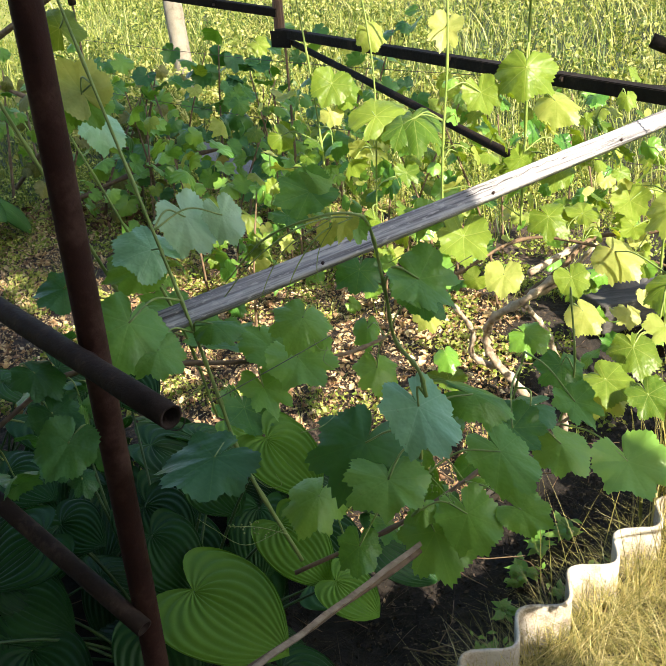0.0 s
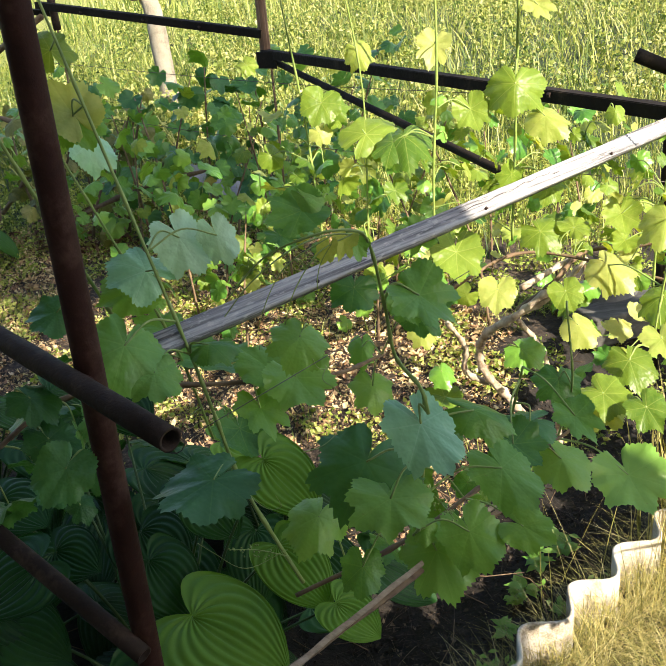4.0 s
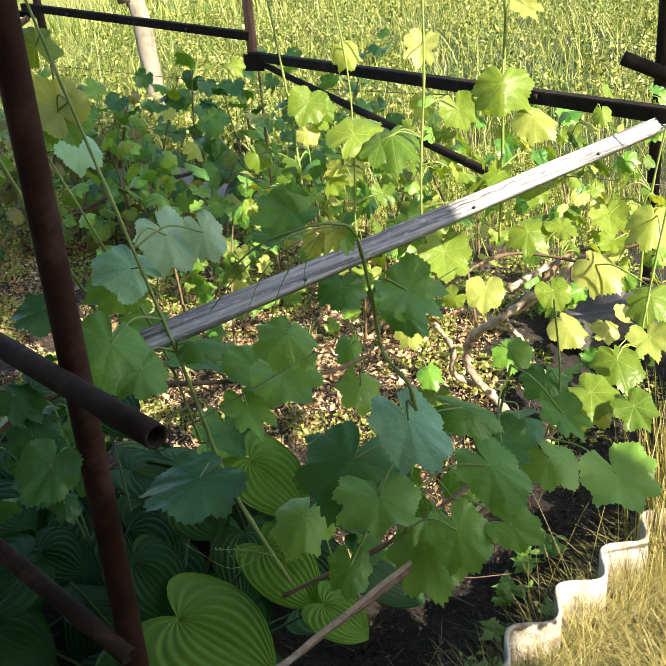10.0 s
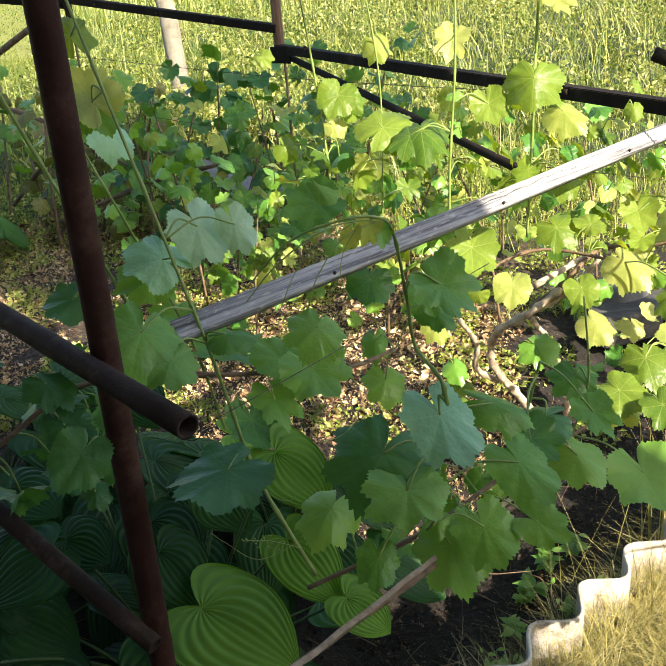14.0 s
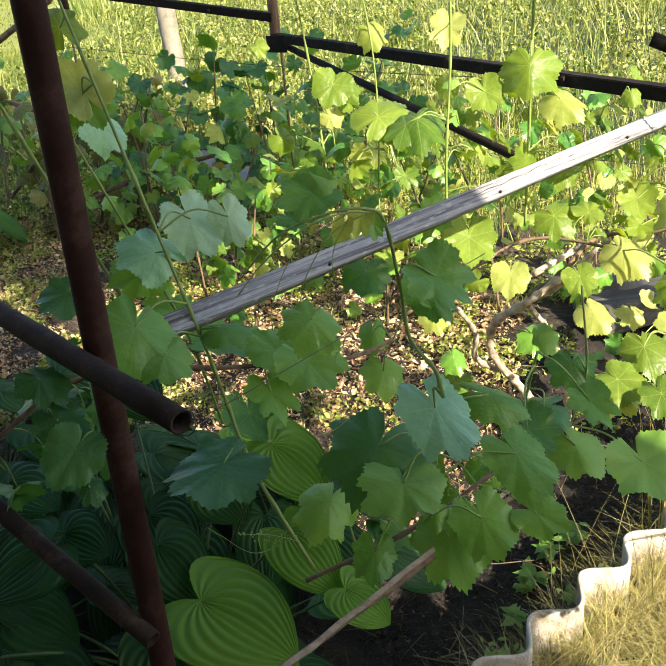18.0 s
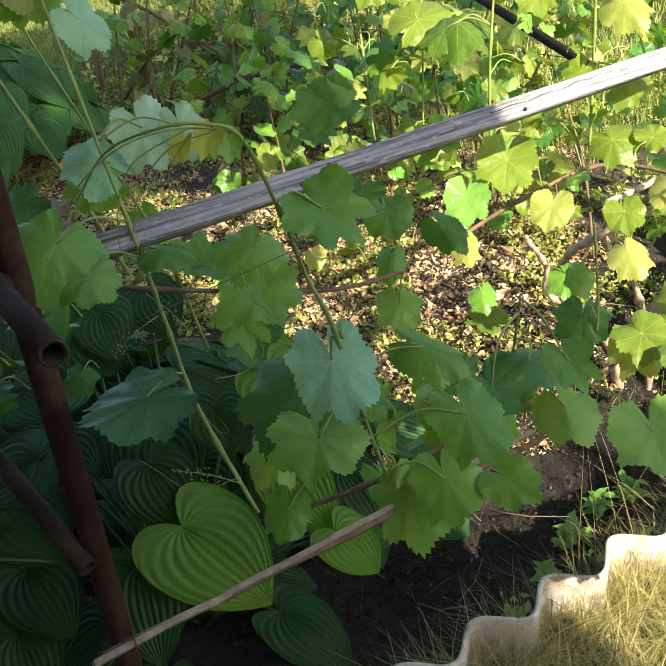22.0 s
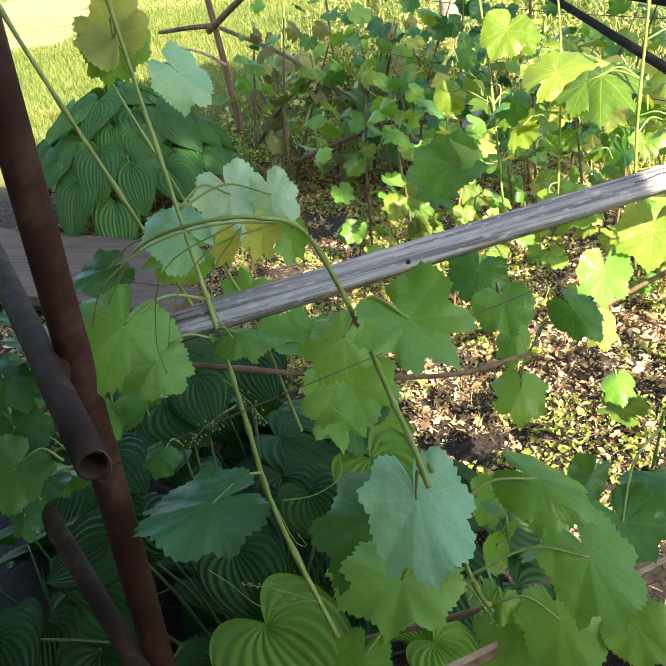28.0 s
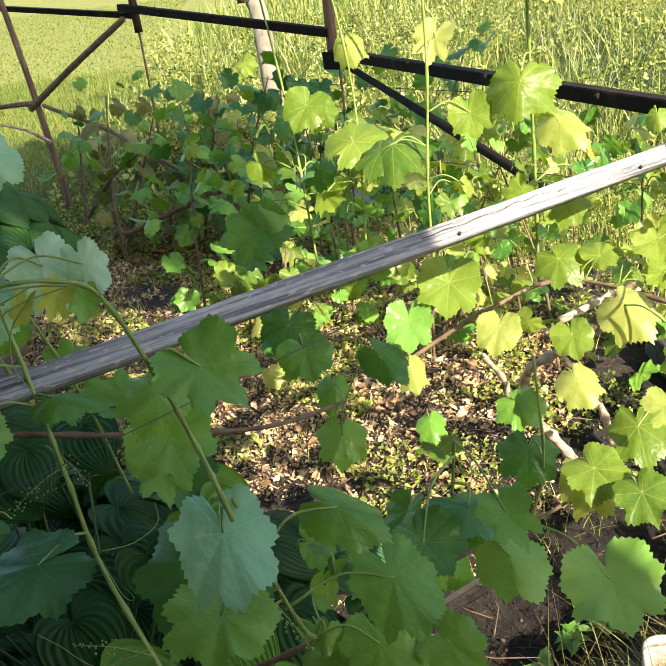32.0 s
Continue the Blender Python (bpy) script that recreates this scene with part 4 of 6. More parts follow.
# curled red-brown dead leaves under the back vine
dead_mat = island_material("curled_dead_leaves", [(0.15, (0.05, 0.022, 0.014)), (0.5, (0.15, 0.065, 0.04)), (0.85, (0.34, 0.19, 0.12)), (1.0, (0.6, 0.45, 0.3))], 0.15, 0.7)
p = scatter(900, -2.3, -0.4, 4.6, 5.7, lambda x, y: clumped(x, y, 2.0, -0.05, 1.5))
flakes_mesh("dead_leaves", p, rng.uniform(0.025, 0.07, len(p)), dead_mat, "curled red-brown dead leaves under the vine", "dead leaves", 0.04, 0.6)
# twigs among the litter
verts_bm = bmesh.new()
for k in range(260):
    x, y = random.uniform(-1.2, 1.0), random.uniform(1.6, 4.2)
    a, l = random.uniform(0, 6.28), random.uniform(0.05, 0.22)
    tube(verts_bm, [Vector((x, y, 0.012)), Vector((x + l * 0.5 * math.cos(a), y + l * 0.5 * math.sin(a), 0.022)), Vector((x + l * math.cos(a + 0.2), y + l * math.sin(a + 0.2), 0.014))], random.uniform(0.0012, 0.003), 0.001, 4)
tagged(part("twigs", verts_bm, dry_cane), "thin dry twigs lying on the litter", "twigs", kind="stuff")

p = scatter(7000, -0.2, 1.3, 1.45, 2.9)
n = len(p)
blades_mesh("dry_roots", p, rng.uniform(0.005, 0.05, n), rng.uniform(0.0012, 0.003, n), rng.uniform(0.05, 0.2, n), root_mat, "tangled dry brown stems on the dark soil", "dead stems", 4)
p = scatter(9000, -0.3, 1.4, 1.5, 3.0)
flakes_mesh("soil_crumbs", p, rng.uniform(0.004, 0.016, len(p)), root_mat, "dark crumbs and dead scraps on the soil", "soil crumbs", 0.02, 0.6)

# ---- slabs, boards and the whitewashed tree ----
slab = thing("concrete_slab", "flat grey concrete slab lying in the grass", "slab", at=(-0.62, 6.0, 0))
bm = bmesh.new()
bar(bm, (-0.36, 0.42, 0.03), (0.42, -0.5, 0.03), 0.34, 0.07, (0, 0, 1), 0.012, 8, 0.004)
part("slab", bm, slab_mat, slab)

bed_wood = wood_material("dull_bed_boards", [(0.3, (0.07, 0.045, 0.03)), (0.5, (0.135, 0.095, 0.065)), (0.7, (0.2, 0.145, 0.1))], 0)
border = thing("bed_border", "grey-brown weathered board edging of a raised bed", "board edging", at=(-1.6, 3.6, 0))
for k in range(3):
    y0 = -0.24 + 0.235 * k
    part("board", bar(bmesh.new(), (0.16 - 0.12 * k, y0, 0.085 + 0.006 * (k % 2)), (-2.2, y0 + 0.42 + random.uniform(-0.02, 0.02), 0.09), 0.225, 0.05, (0, 0, 1), 0.006, 12, 0.003), bed_wood, border)
for x in (0.02, -1.1):
    part("peg", bar(bmesh.new(), (x, 0.0, -0.05), (x, 0.0, 0.06), 0.06, 0.06, (0, 1, 0), 0.004), bed_wood, border)

sand_slab = mineral_material("sandy_paving", [(0.3, (0.15, 0.15, 0.06)), (0.5, (0.22, 0.22, 0.1)), (0.75, (0.29, 0.28, 0.15))], 5)
walk_slabs = thing("paved_path", "pale sunlit paving slabs beyond the hostas", "path", at=(-9.6, 13.0, 0))
for k in range(4):
    part("slab", bar(bmesh.new(), (-2.4, -2.6 + 1.5 * k, 0.02), (2.9 - 0.75 * k, -1.7 + 1.5 * k, 0.02), 1.4, 0.07, (0, 0, 1), 0.02), sand_slab, walk_slabs)

tree = thing("fruit_tree", "fruit tree with a whitewashed lower trunk", "tree", at=(-1.14, 8.1, 0))
part("trunk", tube(bmesh.new(), curve_points([(0.02, 0, -0.1), (0, 0, 0.35), (-0.03, 0.03, 0.95), (-0.07, 0.05, 1.1)], 6), 0.088, 0.07, 16, True, 0, 0.1), whitewash, tree, "whitewashed cracked trunk")
part("limb", tube(bmesh.new(), curve_points([(-0.12, 0.05, 1.08), (-0.2, 0.1, 1.7), (-0.5, 0.2, 2.6)], 6), 0.08, 0.05, 10, True, 0, 0.1), bark, tree, "brown bare limb")
part("limb", tube(bmesh.new(), curve_points([(-0.1, 0.05, 1.1), (0.2, 0.2, 1.7), (0.7, 0.3, 2.6)], 6), 0.065, 0.04, 10, True, 0, 0.1), bark, tree, "brown bare limb")

tub = thing("garden_tub", "dark old round tub turned upside down", "tub", at=(1.2, 3.5, 0.06))
bm = bmesh.new()
tub_prof = [(0.0, -0.10), (0.17, -0.10), (0.19, -0.08), (0.22, 0.1), (0.235, 0.105), (0.235, 0.115), (0.21, 0.112), (0.18, -0.07), (0.0, -0.09)]
rings = [[bm.verts.new((r * math.cos(2 * math.pi * k / 24), r * math.sin(2 * math.pi * k / 24), z)) for k in range(24)] for r, z in [(r * 0.8, z * 0.8) for r, z in tub_prof[1:-1]]]
for a, b in zip(rings, rings[1:]):
    for k in range(24):
        bm.faces.new((a[k], a[(k + 1) % 24], b[(k + 1) % 24], b[k]))
bm.faces.new(list(reversed(rings[0])))
bm.faces.new(rings[-1])
bmesh.ops.rotate(bm, verts=bm.verts, cent=(0, 0, 0), matrix=Matrix.Rotation(radians(168), 3, "X"))
part("bowl", bm, tub_mat, tub)

# Grey timber wood, darkened in colour to hold the vine's shade
shade_wood = wood_material("shade_darkened_wood", [(0.3, (0.025, 0.023, 0.02)), (0.5, (0.06, 0.056, 0.05)), (0.7, (0.12, 0.115, 0.105))], 0)
log = thing("old_timber", "grey weathered timber lying under the vine", "timber", at=(1.052, 3.274, 0.0))
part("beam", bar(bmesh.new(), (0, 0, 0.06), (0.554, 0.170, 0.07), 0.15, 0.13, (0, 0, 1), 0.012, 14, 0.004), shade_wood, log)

# an unseen tree, added so that its crown dapples the bed beyond
shade_tree = thing("added_shade_tree", "leafy tree out of view, added to dapple the bed with shade", "tree", at=(4.25, -0.1, 0))
part("trunk", tube(bmesh.new(), curve_points([(0, 0, -0.1), (-0.05, 0.05, 2.0), (-0.5, 0.1, 4.2), (-1.2, 0.2, 7.0)], 6), 0.13, 0.06, 12, True, 0, 0.12), bark, shade_tree)
for dx, dy in ((-0.5, 0.7), (0.3, -0.6), (-1.0, -0.5), (-1.4, 0.6)):
    part("limb", tube(bmesh.new(), curve_points([(-0.6, 0.1, 3.9), (-0.9 + dx * 0.5, 0.15 + dy * 0.5, 4.9), (-1.2 + dx, 0.2 + dy, 6.6)], 6), 0.05, 0.015, 8, True, 0, 0.1), bark, shade_tree)
crown_pts = []
for _ in range(190):
    v = Vector((rng.normal(), rng.normal(), rng.normal())).normalized() * rng.uniform(0.25, 1.0)
    cc = Vector((-0.85 + 1.35 * v.x, -0.4 + 1.35 * v.y, 6.5 + 1.5 * v.z))
    for _ in range(60):
        crown_pts.append((cc.x + rng.normal() * 0.16, cc.y + rng.normal() * 0.16, cc.z + rng.normal() * 0.13))
for _ in range(80):
    v = Vector((rng.normal(), rng.normal(), rng.normal())).normalized() * rng.uniform(0.3, 1.0)
    cc = Vector((0.95 + 1.15 * v.x, -1.7 + 1.15 * v.y, 7.3 + 0.8 * v.z))
    for _ in range(50):
        crown_pts.append((cc.x + rng.normal() * 0.15, cc.y + rng.normal() * 0.15, cc.z + rng.normal() * 0.13))
part("limb", tube(bmesh.new(), curve_points([(-0.4, 0.1, 3.6), (0.3, -0.8, 5.6), (0.95, -1.7, 7.4)], 6), 0.06, 0.015, 8, True, 0, 0.1), bark, shade_tree)
crown = flakes_mesh("crown", crown_pts, rng.uniform(0.09, 0.18, len(crown_pts)), lawn_mat, "", "", 0.02, 1.0)
crown.parent = shade_tree

# ---- grape vines ----
left_vine = thing("grape_vine", "grape vine shoots with broad green leaves by the iron post", "grape vine", "grape vines")
near_vine = thing("grape_vine", "grape vine with large shaded leaves over the hostas", "grape vine", "grape vines")
lit_vine = thing("grape_vine", "sunlit grape vine with yellow-green young leaves on the trellis", "grape vine", "grape vines")
right_vine = thing("grape_vine", "grape vine foliage past the trellis end, added out of view for shade", "grape vine", "grape vines")
back_vine = thing("grape_vine", "grape vine foliage on the back trellis", "grape vine", "grape vines")
wilted_vine = thing("grape_vine", "old grape vine with partly wilted pale leaves", "grape vine", "grape vines")

vine_shoot(left_vine, [(-0.079, 1.210, 0.689), (-0.161, 1.262, 0.860), (-0.195, 1.299, 0.983), (-0.229, 1.336, 1.106), (-0.320, 1.432, 1.401), (-0.402, 1.518, 1.667)], 0.0037, 0.0024)
vine_shoot(left_vine, [(-0.34, 1.53, 0.95), (-0.373, 1.523, 1.057), (-0.44, 1.5, 1.26), (-0.505, 1.47, 1.471), (-0.56, 1.45, 1.68)], 0.0038, 0.0028)
vine_shoot(left_vine, [(-0.25, 1.6, 0.75), (-0.29, 1.58, 0.98), (-0.36, 1.56, 1.2), (-0.42, 1.54, 1.38)], 0.003, 0.002)
vine_shoot(left_vine, [(-0.62, 1.35, 0.9), (-0.45, 1.42, 0.98), (-0.2, 1.5, 0.93), (0.0, 1.62, 0.86), (0.12, 1.8, 0.8)], 0.005, 0.004, dry_cane, 7, "cane")
vine_shoot(near_vine, [(0.121, 1.01, 1.12), (0.112, 1.01, 1.16), (0.086, 1.045, 1.19), (0.075, 1.02, 1.27), (0.058, 0.978, 1.372), (0.035, 0.95, 1.40), (-0.005, 0.93, 1.405), (-0.06, 0.93, 1.385), (-0.11, 0.95, 1.33)], 0.0029, 0.0009)
vine_shoot(near_vine, [(0.12, 1.303, 0.69), (0.125, 1.2, 0.8), (0.12, 1.1, 0.98), (0.119, 1.03, 1.13)], 0.003, 0.0026)
vine_shoot(near_vine, [(-0.1, 1.28, 0.6), (0.1, 1.3, 0.68), (0.3, 1.42, 0.72), (0.48, 1.55, 0.72), (0.6, 1.75, 0.66)], 0.0045, 0.003, dry_cane, 7, "cane")
vine_shoot(near_vine, [(0.3, 1.43, 0.72), (0.32, 1.4, 0.86), (0.33, 1.36, 0.98)], 0.0026, 0.0018)
vine_shoot(near_vine, [(0.44, 1.52, 0.72), (0.46, 1.5, 0.85), (0.45, 1.52, 1.02)], 0.0026, 0.0018)
tendril(near_vine, [(0.02, 0.945, 1.40), (-0.04, 0.93, 1.37), (-0.075, 0.95, 1.30), (-0.08, 0.96, 1.26)])
tendril(left_vine, [(-0.18, 1.3, 0.845), (-0.13, 1.24, 0.83), (-0.1, 1.21, 0.85), (-0.105, 1.2, 0.88)])
tendril(left_vine, [(-0.1, 1.225, 0.75), (-0.17, 1.2, 0.74), (-0.22, 1.2, 0.78), (-0.24, 1.19, 0.81)])
tendril(near_vine, [(0.050, 0.975, 1.385), (0.011, 0.935, 1.402), (-0.030, 0.905, 1.400), (-0.075, 0.900, 1.370), (-0.110, 0.920, 1.325)], 0.0012)
tendril(near_vine, [(0.040, 0.965, 1.390), (0.000, 0.930, 1.385), (-0.030, 0.915, 1.350), (-0.045, 0.915, 1.310)], 0.001)
tendril(near_vine, [(0.020, 0.945, 1.395), (0.000, 0.930, 1.370), (-0.005, 0.925, 1.340), (0.005, 0.925, 1.315)], 0.0008)
grape_leaf(near_vine, (0.030, 0.960, 1.385), (0.010, 0.935, 1.340), 0.030, (0.10, -0.75, 0.60), young_leaf, False, stretch=1.25)
grape_leaf(near_vine, (0.010, 0.940, 1.385), (-0.010, 0.920, 1.345), 0.024, (-0.20, -0.80, 0.50), young_leaf, False, stretch=1.30)
grape_leaf(near_vine, (0.045, 0.975, 1.375), (0.040, 0.955, 1.330), 0.026, (0.30, -0.75, 0.50), fresh_leaf, False, stretch=1.30)
tendril(near_vine, [(-0.004, 1.159, 1.125), (-0.011, 1.146, 1.111), (0.004, 1.143, 1.097), (0.016, 1.139, 1.084), (0.022, 1.146, 1.089)])
tendril(near_vine, [(-0.023, 1.160, 1.140), (-0.017, 1.154, 1.127), (-0.004, 1.157, 1.121), (-0.006, 1.160, 1.127)])
tendril(near_vine, [(-0.050, 1.066, 1.043), (-0.020, 1.083, 1.040), (0.003, 1.104, 1.050), (-0.000, 1.118, 1.068)])
vine_shoot(lit_vine, [(0.53, 2.3, 0.85), (0.524, 2.25, 1.067), (0.508, 2.15, 1.44), (0.5, 2.1, 1.72)], 0.0036, 0.0028)
vine_shoot(lit_vine, [(0.3, 2.16, 0.8), (0.297, 2.122, 1.093), (0.313, 2.115, 1.372), (0.31, 2.1, 1.7)], 0.0032, 0.0024)
vine_shoot(lit_vine, [(0.02, 2.3, 0.9), (0.0, 2.3, 1.25), (-0.04, 2.28, 1.62)], 0.0028, 0.002)
vine_shoot(lit_vine, [(0.14, 2.28, 0.9), (0.15, 2.26, 1.3), (0.1, 2.24, 1.66)], 0.0024, 0.0018)
vine_shoot(lit_vine, [(0.85, 2.1, 0.6), (0.83, 2.05, 0.95), (0.86, 2.0, 1.3), (0.95, 2.0, 1.6)], 0.003, 0.0022)
vine_shoot(lit_vine, [(0.7, 1.75, 0.6), (0.71, 1.72, 0.9), (0.74, 1.7, 1.2)], 0.0028, 0.002)
vine_shoot(lit_vine, [(0.62, 2.6, 0.5), (0.7, 2.5, 0.62), (0.818, 2.576, 0.683), (1.0, 2.5, 0.72), (1.3, 2.45, 0.8)], 0.009, 0.006, dry_cane, 7, "cane")
vine_shoot(lit_vine, [(0.2, 2.3, 0.62), (0.4, 2.35, 0.72), (0.62, 2.45, 0.75), (0.9, 2.2, 0.74), (1.1, 2.0, 0.7)], 0.006, 0.004, dry_cane, 7, "cane")
vine_shoot(lit_vine, [(0.593, 2.449, 0.639), (0.72, 2.54, 0.655), (0.83, 2.622, 0.664)], 0.011, 0.008, pale_bark, 9, "cane")
for pts, r in (([(0.72, 2.72, -0.22), (0.69, 2.72, -0.02), (0.62, 2.72, 0.10), (0.545, 2.72, 0.2), (0.52, 2.735, 0.27), (0.53, 2.68, 0.38), (0.60, 2.55, 0.5), (0.69, 2.5, 0.6)], 0.023),
               ([(0.81, 2.74, -0.22), (0.80, 2.74, -0.02), (0.76, 2.70, 0.16), (0.70, 2.62, 0.34), (0.61, 2.56, 0.48)], 0.018),
               ([(0.545, 2.74, 0.16), (0.47, 2.74, 0.22), (0.465, 2.7, 0.33), (0.40, 2.66, 0.45)], 0.016),
               ([(0.60, 2.55, 0.5), (0.7, 2.5, 0.58), (0.79, 2.46, 0.71)], 0.013)):
    p8 = curve_points(pts, 7)
    part("trunk", tube(bmesh.new(), p8, r * 0.64, r * 0.46, 9, True, 4, 0.35), pale_bark, lit_vine, "peeling pale twisted vine trunk")
for x, y in ((1.45, 1.75), (1.7, 2.1), (1.9, 2.4), (1.5, 2.4)):
    vine_shoot(right_vine, [(x, y, -0.05), (x + 0.03, y, 0.5), (x - 0.05, y + 0.04, 1.2)], 0.006, 0.003, dry_cane, 7, "cane")
grape_leaf(near_vine, (0.110, 1.006, 1.108), (0.140, 0.937, 1.069), 0.095, (0.233, -0.398, 0.888), pale_leaf, stretch=1.36, shape=3)
grape_leaf(near_vine, (0.040, 1.114, 0.985), (-0.011, 1.040, 0.935), 0.159, (-0.002, -0.559, 0.829), shaded_leaf, stretch=0.91, shape=0)
grape_leaf(near_vine, (0.068, 1.064, 0.952), (0.063, 1.019, 0.931), 0.119, (0.170, -0.445, 0.879), fresh_leaf, stretch=0.84, shape=7)
grape_leaf(near_vine, (0.202, 1.128, 1.046), (0.270, 1.106, 1.026), 0.077, (0.150, -0.351, 0.924), mature_leaf, stretch=1.41, shape=5)
grape_leaf(near_vine, (0.251, 1.167, 0.913), (0.295, 1.096, 0.875), 0.099, (0.127, -0.401, 0.907), fresh_leaf, stretch=1.34, shape=3)
grape_leaf(near_vine, (0.285, 1.237, 0.908), (0.323, 1.193, 0.883), 0.102, (0.108, -0.419, 0.902), mature_leaf, stretch=0.91, shape=1)
grape_leaf(near_vine, (0.397, 1.344, 0.794), (0.434, 1.283, 0.765), 0.102, (-0.005, -0.437, 0.899), fresh_leaf, stretch=1.09, shape=6)
grape_leaf(near_vine, (0.390, 1.253, 0.939), (0.415, 1.203, 0.913), 0.071, (-0.008, -0.462, 0.887), fresh_leaf, stretch=1.30, shape=4)
grape_leaf(near_vine, (0.342, 1.356, 0.872), (0.261, 1.330, 0.874), 0.095, (0.086, -0.209, 0.974), shaded_leaf, stretch=1.25, shape=0)
grape_leaf(near_vine, (0.438, 1.516, 0.858), (0.430, 1.466, 0.825), 0.093, (0.029, -0.555, 0.831), mature_leaf, stretch=0.96, shape=0)
grape_leaf(near_vine, (0.543, 1.403, 0.701), (0.561, 1.312, 0.661), 0.146, (0.025, -0.401, 0.916), fresh_leaf, stretch=1.02, shape=1)
grape_leaf(near_vine, (0.117, 1.016, 1.285), (0.168, 0.992, 1.250), 0.091, (0.276, -0.560, 0.781), fresh_leaf, stretch=1.02, shape=4)
grape_leaf(near_vine, (-0.057, 1.340, 1.015), (-0.009, 1.281, 0.970), 0.122, (0.196, -0.486, 0.852), fresh_leaf, stretch=0.95, shape=1)
grape_leaf(near_vine, (-0.042, 1.300, 1.107), (-0.064, 1.247, 1.080), 0.096, (0.207, -0.505, 0.838), mature_leaf, stretch=0.97, shape=0)
grape_leaf(near_vine, (-0.214, 1.771, 0.664), (-0.192, 1.694, 0.616), 0.126, (0.204, -0.467, 0.860), mature_leaf, stretch=1.09, shape=8)
grape_leaf(left_vine, (0.201, 1.773, 0.905), (0.260, 1.726, 0.859), 0.076, (0.128, -0.609, 0.783), mature_leaf, stretch=1.44, shape=6)
grape_leaf(left_vine, (0.245, 1.945, 0.894), (0.245, 1.873, 0.835), 0.095, (0.112, -0.631, 0.767), fresh_leaf, stretch=1.27, shape=1)
grape_leaf(lit_vine, (0.236, 2.012, 0.753), (0.255, 1.959, 0.710), 0.065, (0.108, -0.608, 0.786), young_leaf, stretch=1.45, shape=2)
grape_leaf(lit_vine, (0.328, 2.006, 0.947), (0.318, 1.923, 0.885), 0.124, (0.087, -0.608, 0.789), young_leaf, stretch=1.17, shape=1)
grape_leaf(left_vine, (0.205, 1.708, 1.111), (0.156, 1.687, 1.099), 0.077, (0.146, -0.743, 0.653), mature_leaf, stretch=1.03, shape=4)
grape_leaf(left_vine, (0.098, 1.854, 0.695), (0.101, 1.793, 0.652), 0.101, (0.160, -0.565, 0.810), mature_leaf, stretch=1.08, shape=0)
grape_leaf(left_vine, (0.065, 1.652, 1.032), (0.052, 1.608, 0.996), 0.095, (0.134, -0.644, 0.753), mature_leaf, stretch=0.92, shape=3)
grape_leaf(left_vine, (0.141, 1.379, 1.114), (0.154, 1.347, 1.084), 0.071, (0.126, -0.653, 0.747), mature_leaf, stretch=0.96, shape=9)
grape_leaf(left_vine, (0.083, 1.897, 0.778), (0.080, 1.848, 0.740), 0.063, (0.112, -0.610, 0.784), mature_leaf, stretch=1.45, shape=5)
grape_leaf(left_vine, (-0.194, 1.169, 0.943), (-0.279, 1.082, 0.944), 0.128, (0.172, -0.154, 0.973), shaded_leaf, stretch=1.25, shape=3)
grape_leaf(left_vine, (-0.304, 1.244, 1.149), (-0.321, 1.158, 1.101), 0.131, (0.380, -0.507, 0.773), fresh_leaf, stretch=1.06, shape=0)
grape_leaf(left_vine, (-0.265, 1.230, 1.105), (-0.254, 1.186, 1.072), 0.089, (0.355, -0.501, 0.790), mature_leaf, stretch=0.92, shape=3)
grape_leaf(left_vine, (-0.286, 1.414, 1.200), (-0.381, 1.435, 1.257), 0.108, (0.340, -0.527, 0.779), pale_leaf, stretch=1.01, shape=0)
grape_leaf(left_vine, (-0.228, 1.453, 1.239), (-0.166, 1.398, 1.150), 0.098, (0.335, -0.682, 0.650), pale_leaf, stretch=1.21, shape=3)
grape_leaf(near_vine, (0.306, 1.252, 0.727), (0.369, 1.203, 0.710), 0.082, (-0.110, -0.444, 0.889), mature_leaf, stretch=1.20)
grape_leaf(near_vine, (0.212, 1.248, 0.731), (0.244, 1.170, 0.675), 0.105, (-0.104, -0.606, 0.788), fresh_leaf, stretch=1.20)
grape_leaf(near_vine, (0.156, 1.260, 0.687), (0.182, 1.152, 0.608), 0.124, (-0.075, -0.598, 0.798), fresh_leaf, stretch=1.20)
grape_leaf(near_vine, (0.137, 1.262, 0.734), (0.127, 1.193, 0.657), 0.043, (-0.082, -0.741, 0.666), mature_leaf, stretch=1.20)
grape_leaf(near_vine, (0.019, 1.043, 0.852), (0.007, 0.982, 0.798), 0.062, (-0.013, -0.664, 0.748), mature_leaf, stretch=1.20)
grape_leaf(near_vine, (-0.044, 1.287, 0.765), (-0.077, 1.225, 0.742), 0.103, (0.146, -0.415, 0.898), mature_leaf, stretch=1.19)
grape_leaf(left_vine, (-0.025, 1.963, 1.101), (-0.106, 1.943, 1.081), 0.120, (0.009, -0.721, 0.693), mature_leaf, stretch=1.18)
grape_leaf(left_vine, (-0.017, 1.972, 1.127), (0.021, 1.939, 1.092), 0.078, (0.006, -0.728, 0.686), mature_leaf, stretch=1.20)
grape_leaf(left_vine, (-0.165, 1.445, 1.240), (-0.125, 1.405, 1.150), 0.062, (0.096, -0.769, 0.632), pale_leaf, stretch=1.45, shape=3)
grape_leaf(left_vine, (-0.412, 1.732, 1.348), (-0.342, 1.759, 1.248), 0.098, (0.15, -0.5, 0.85), pale_leaf, stretch=1.15, shape=3)
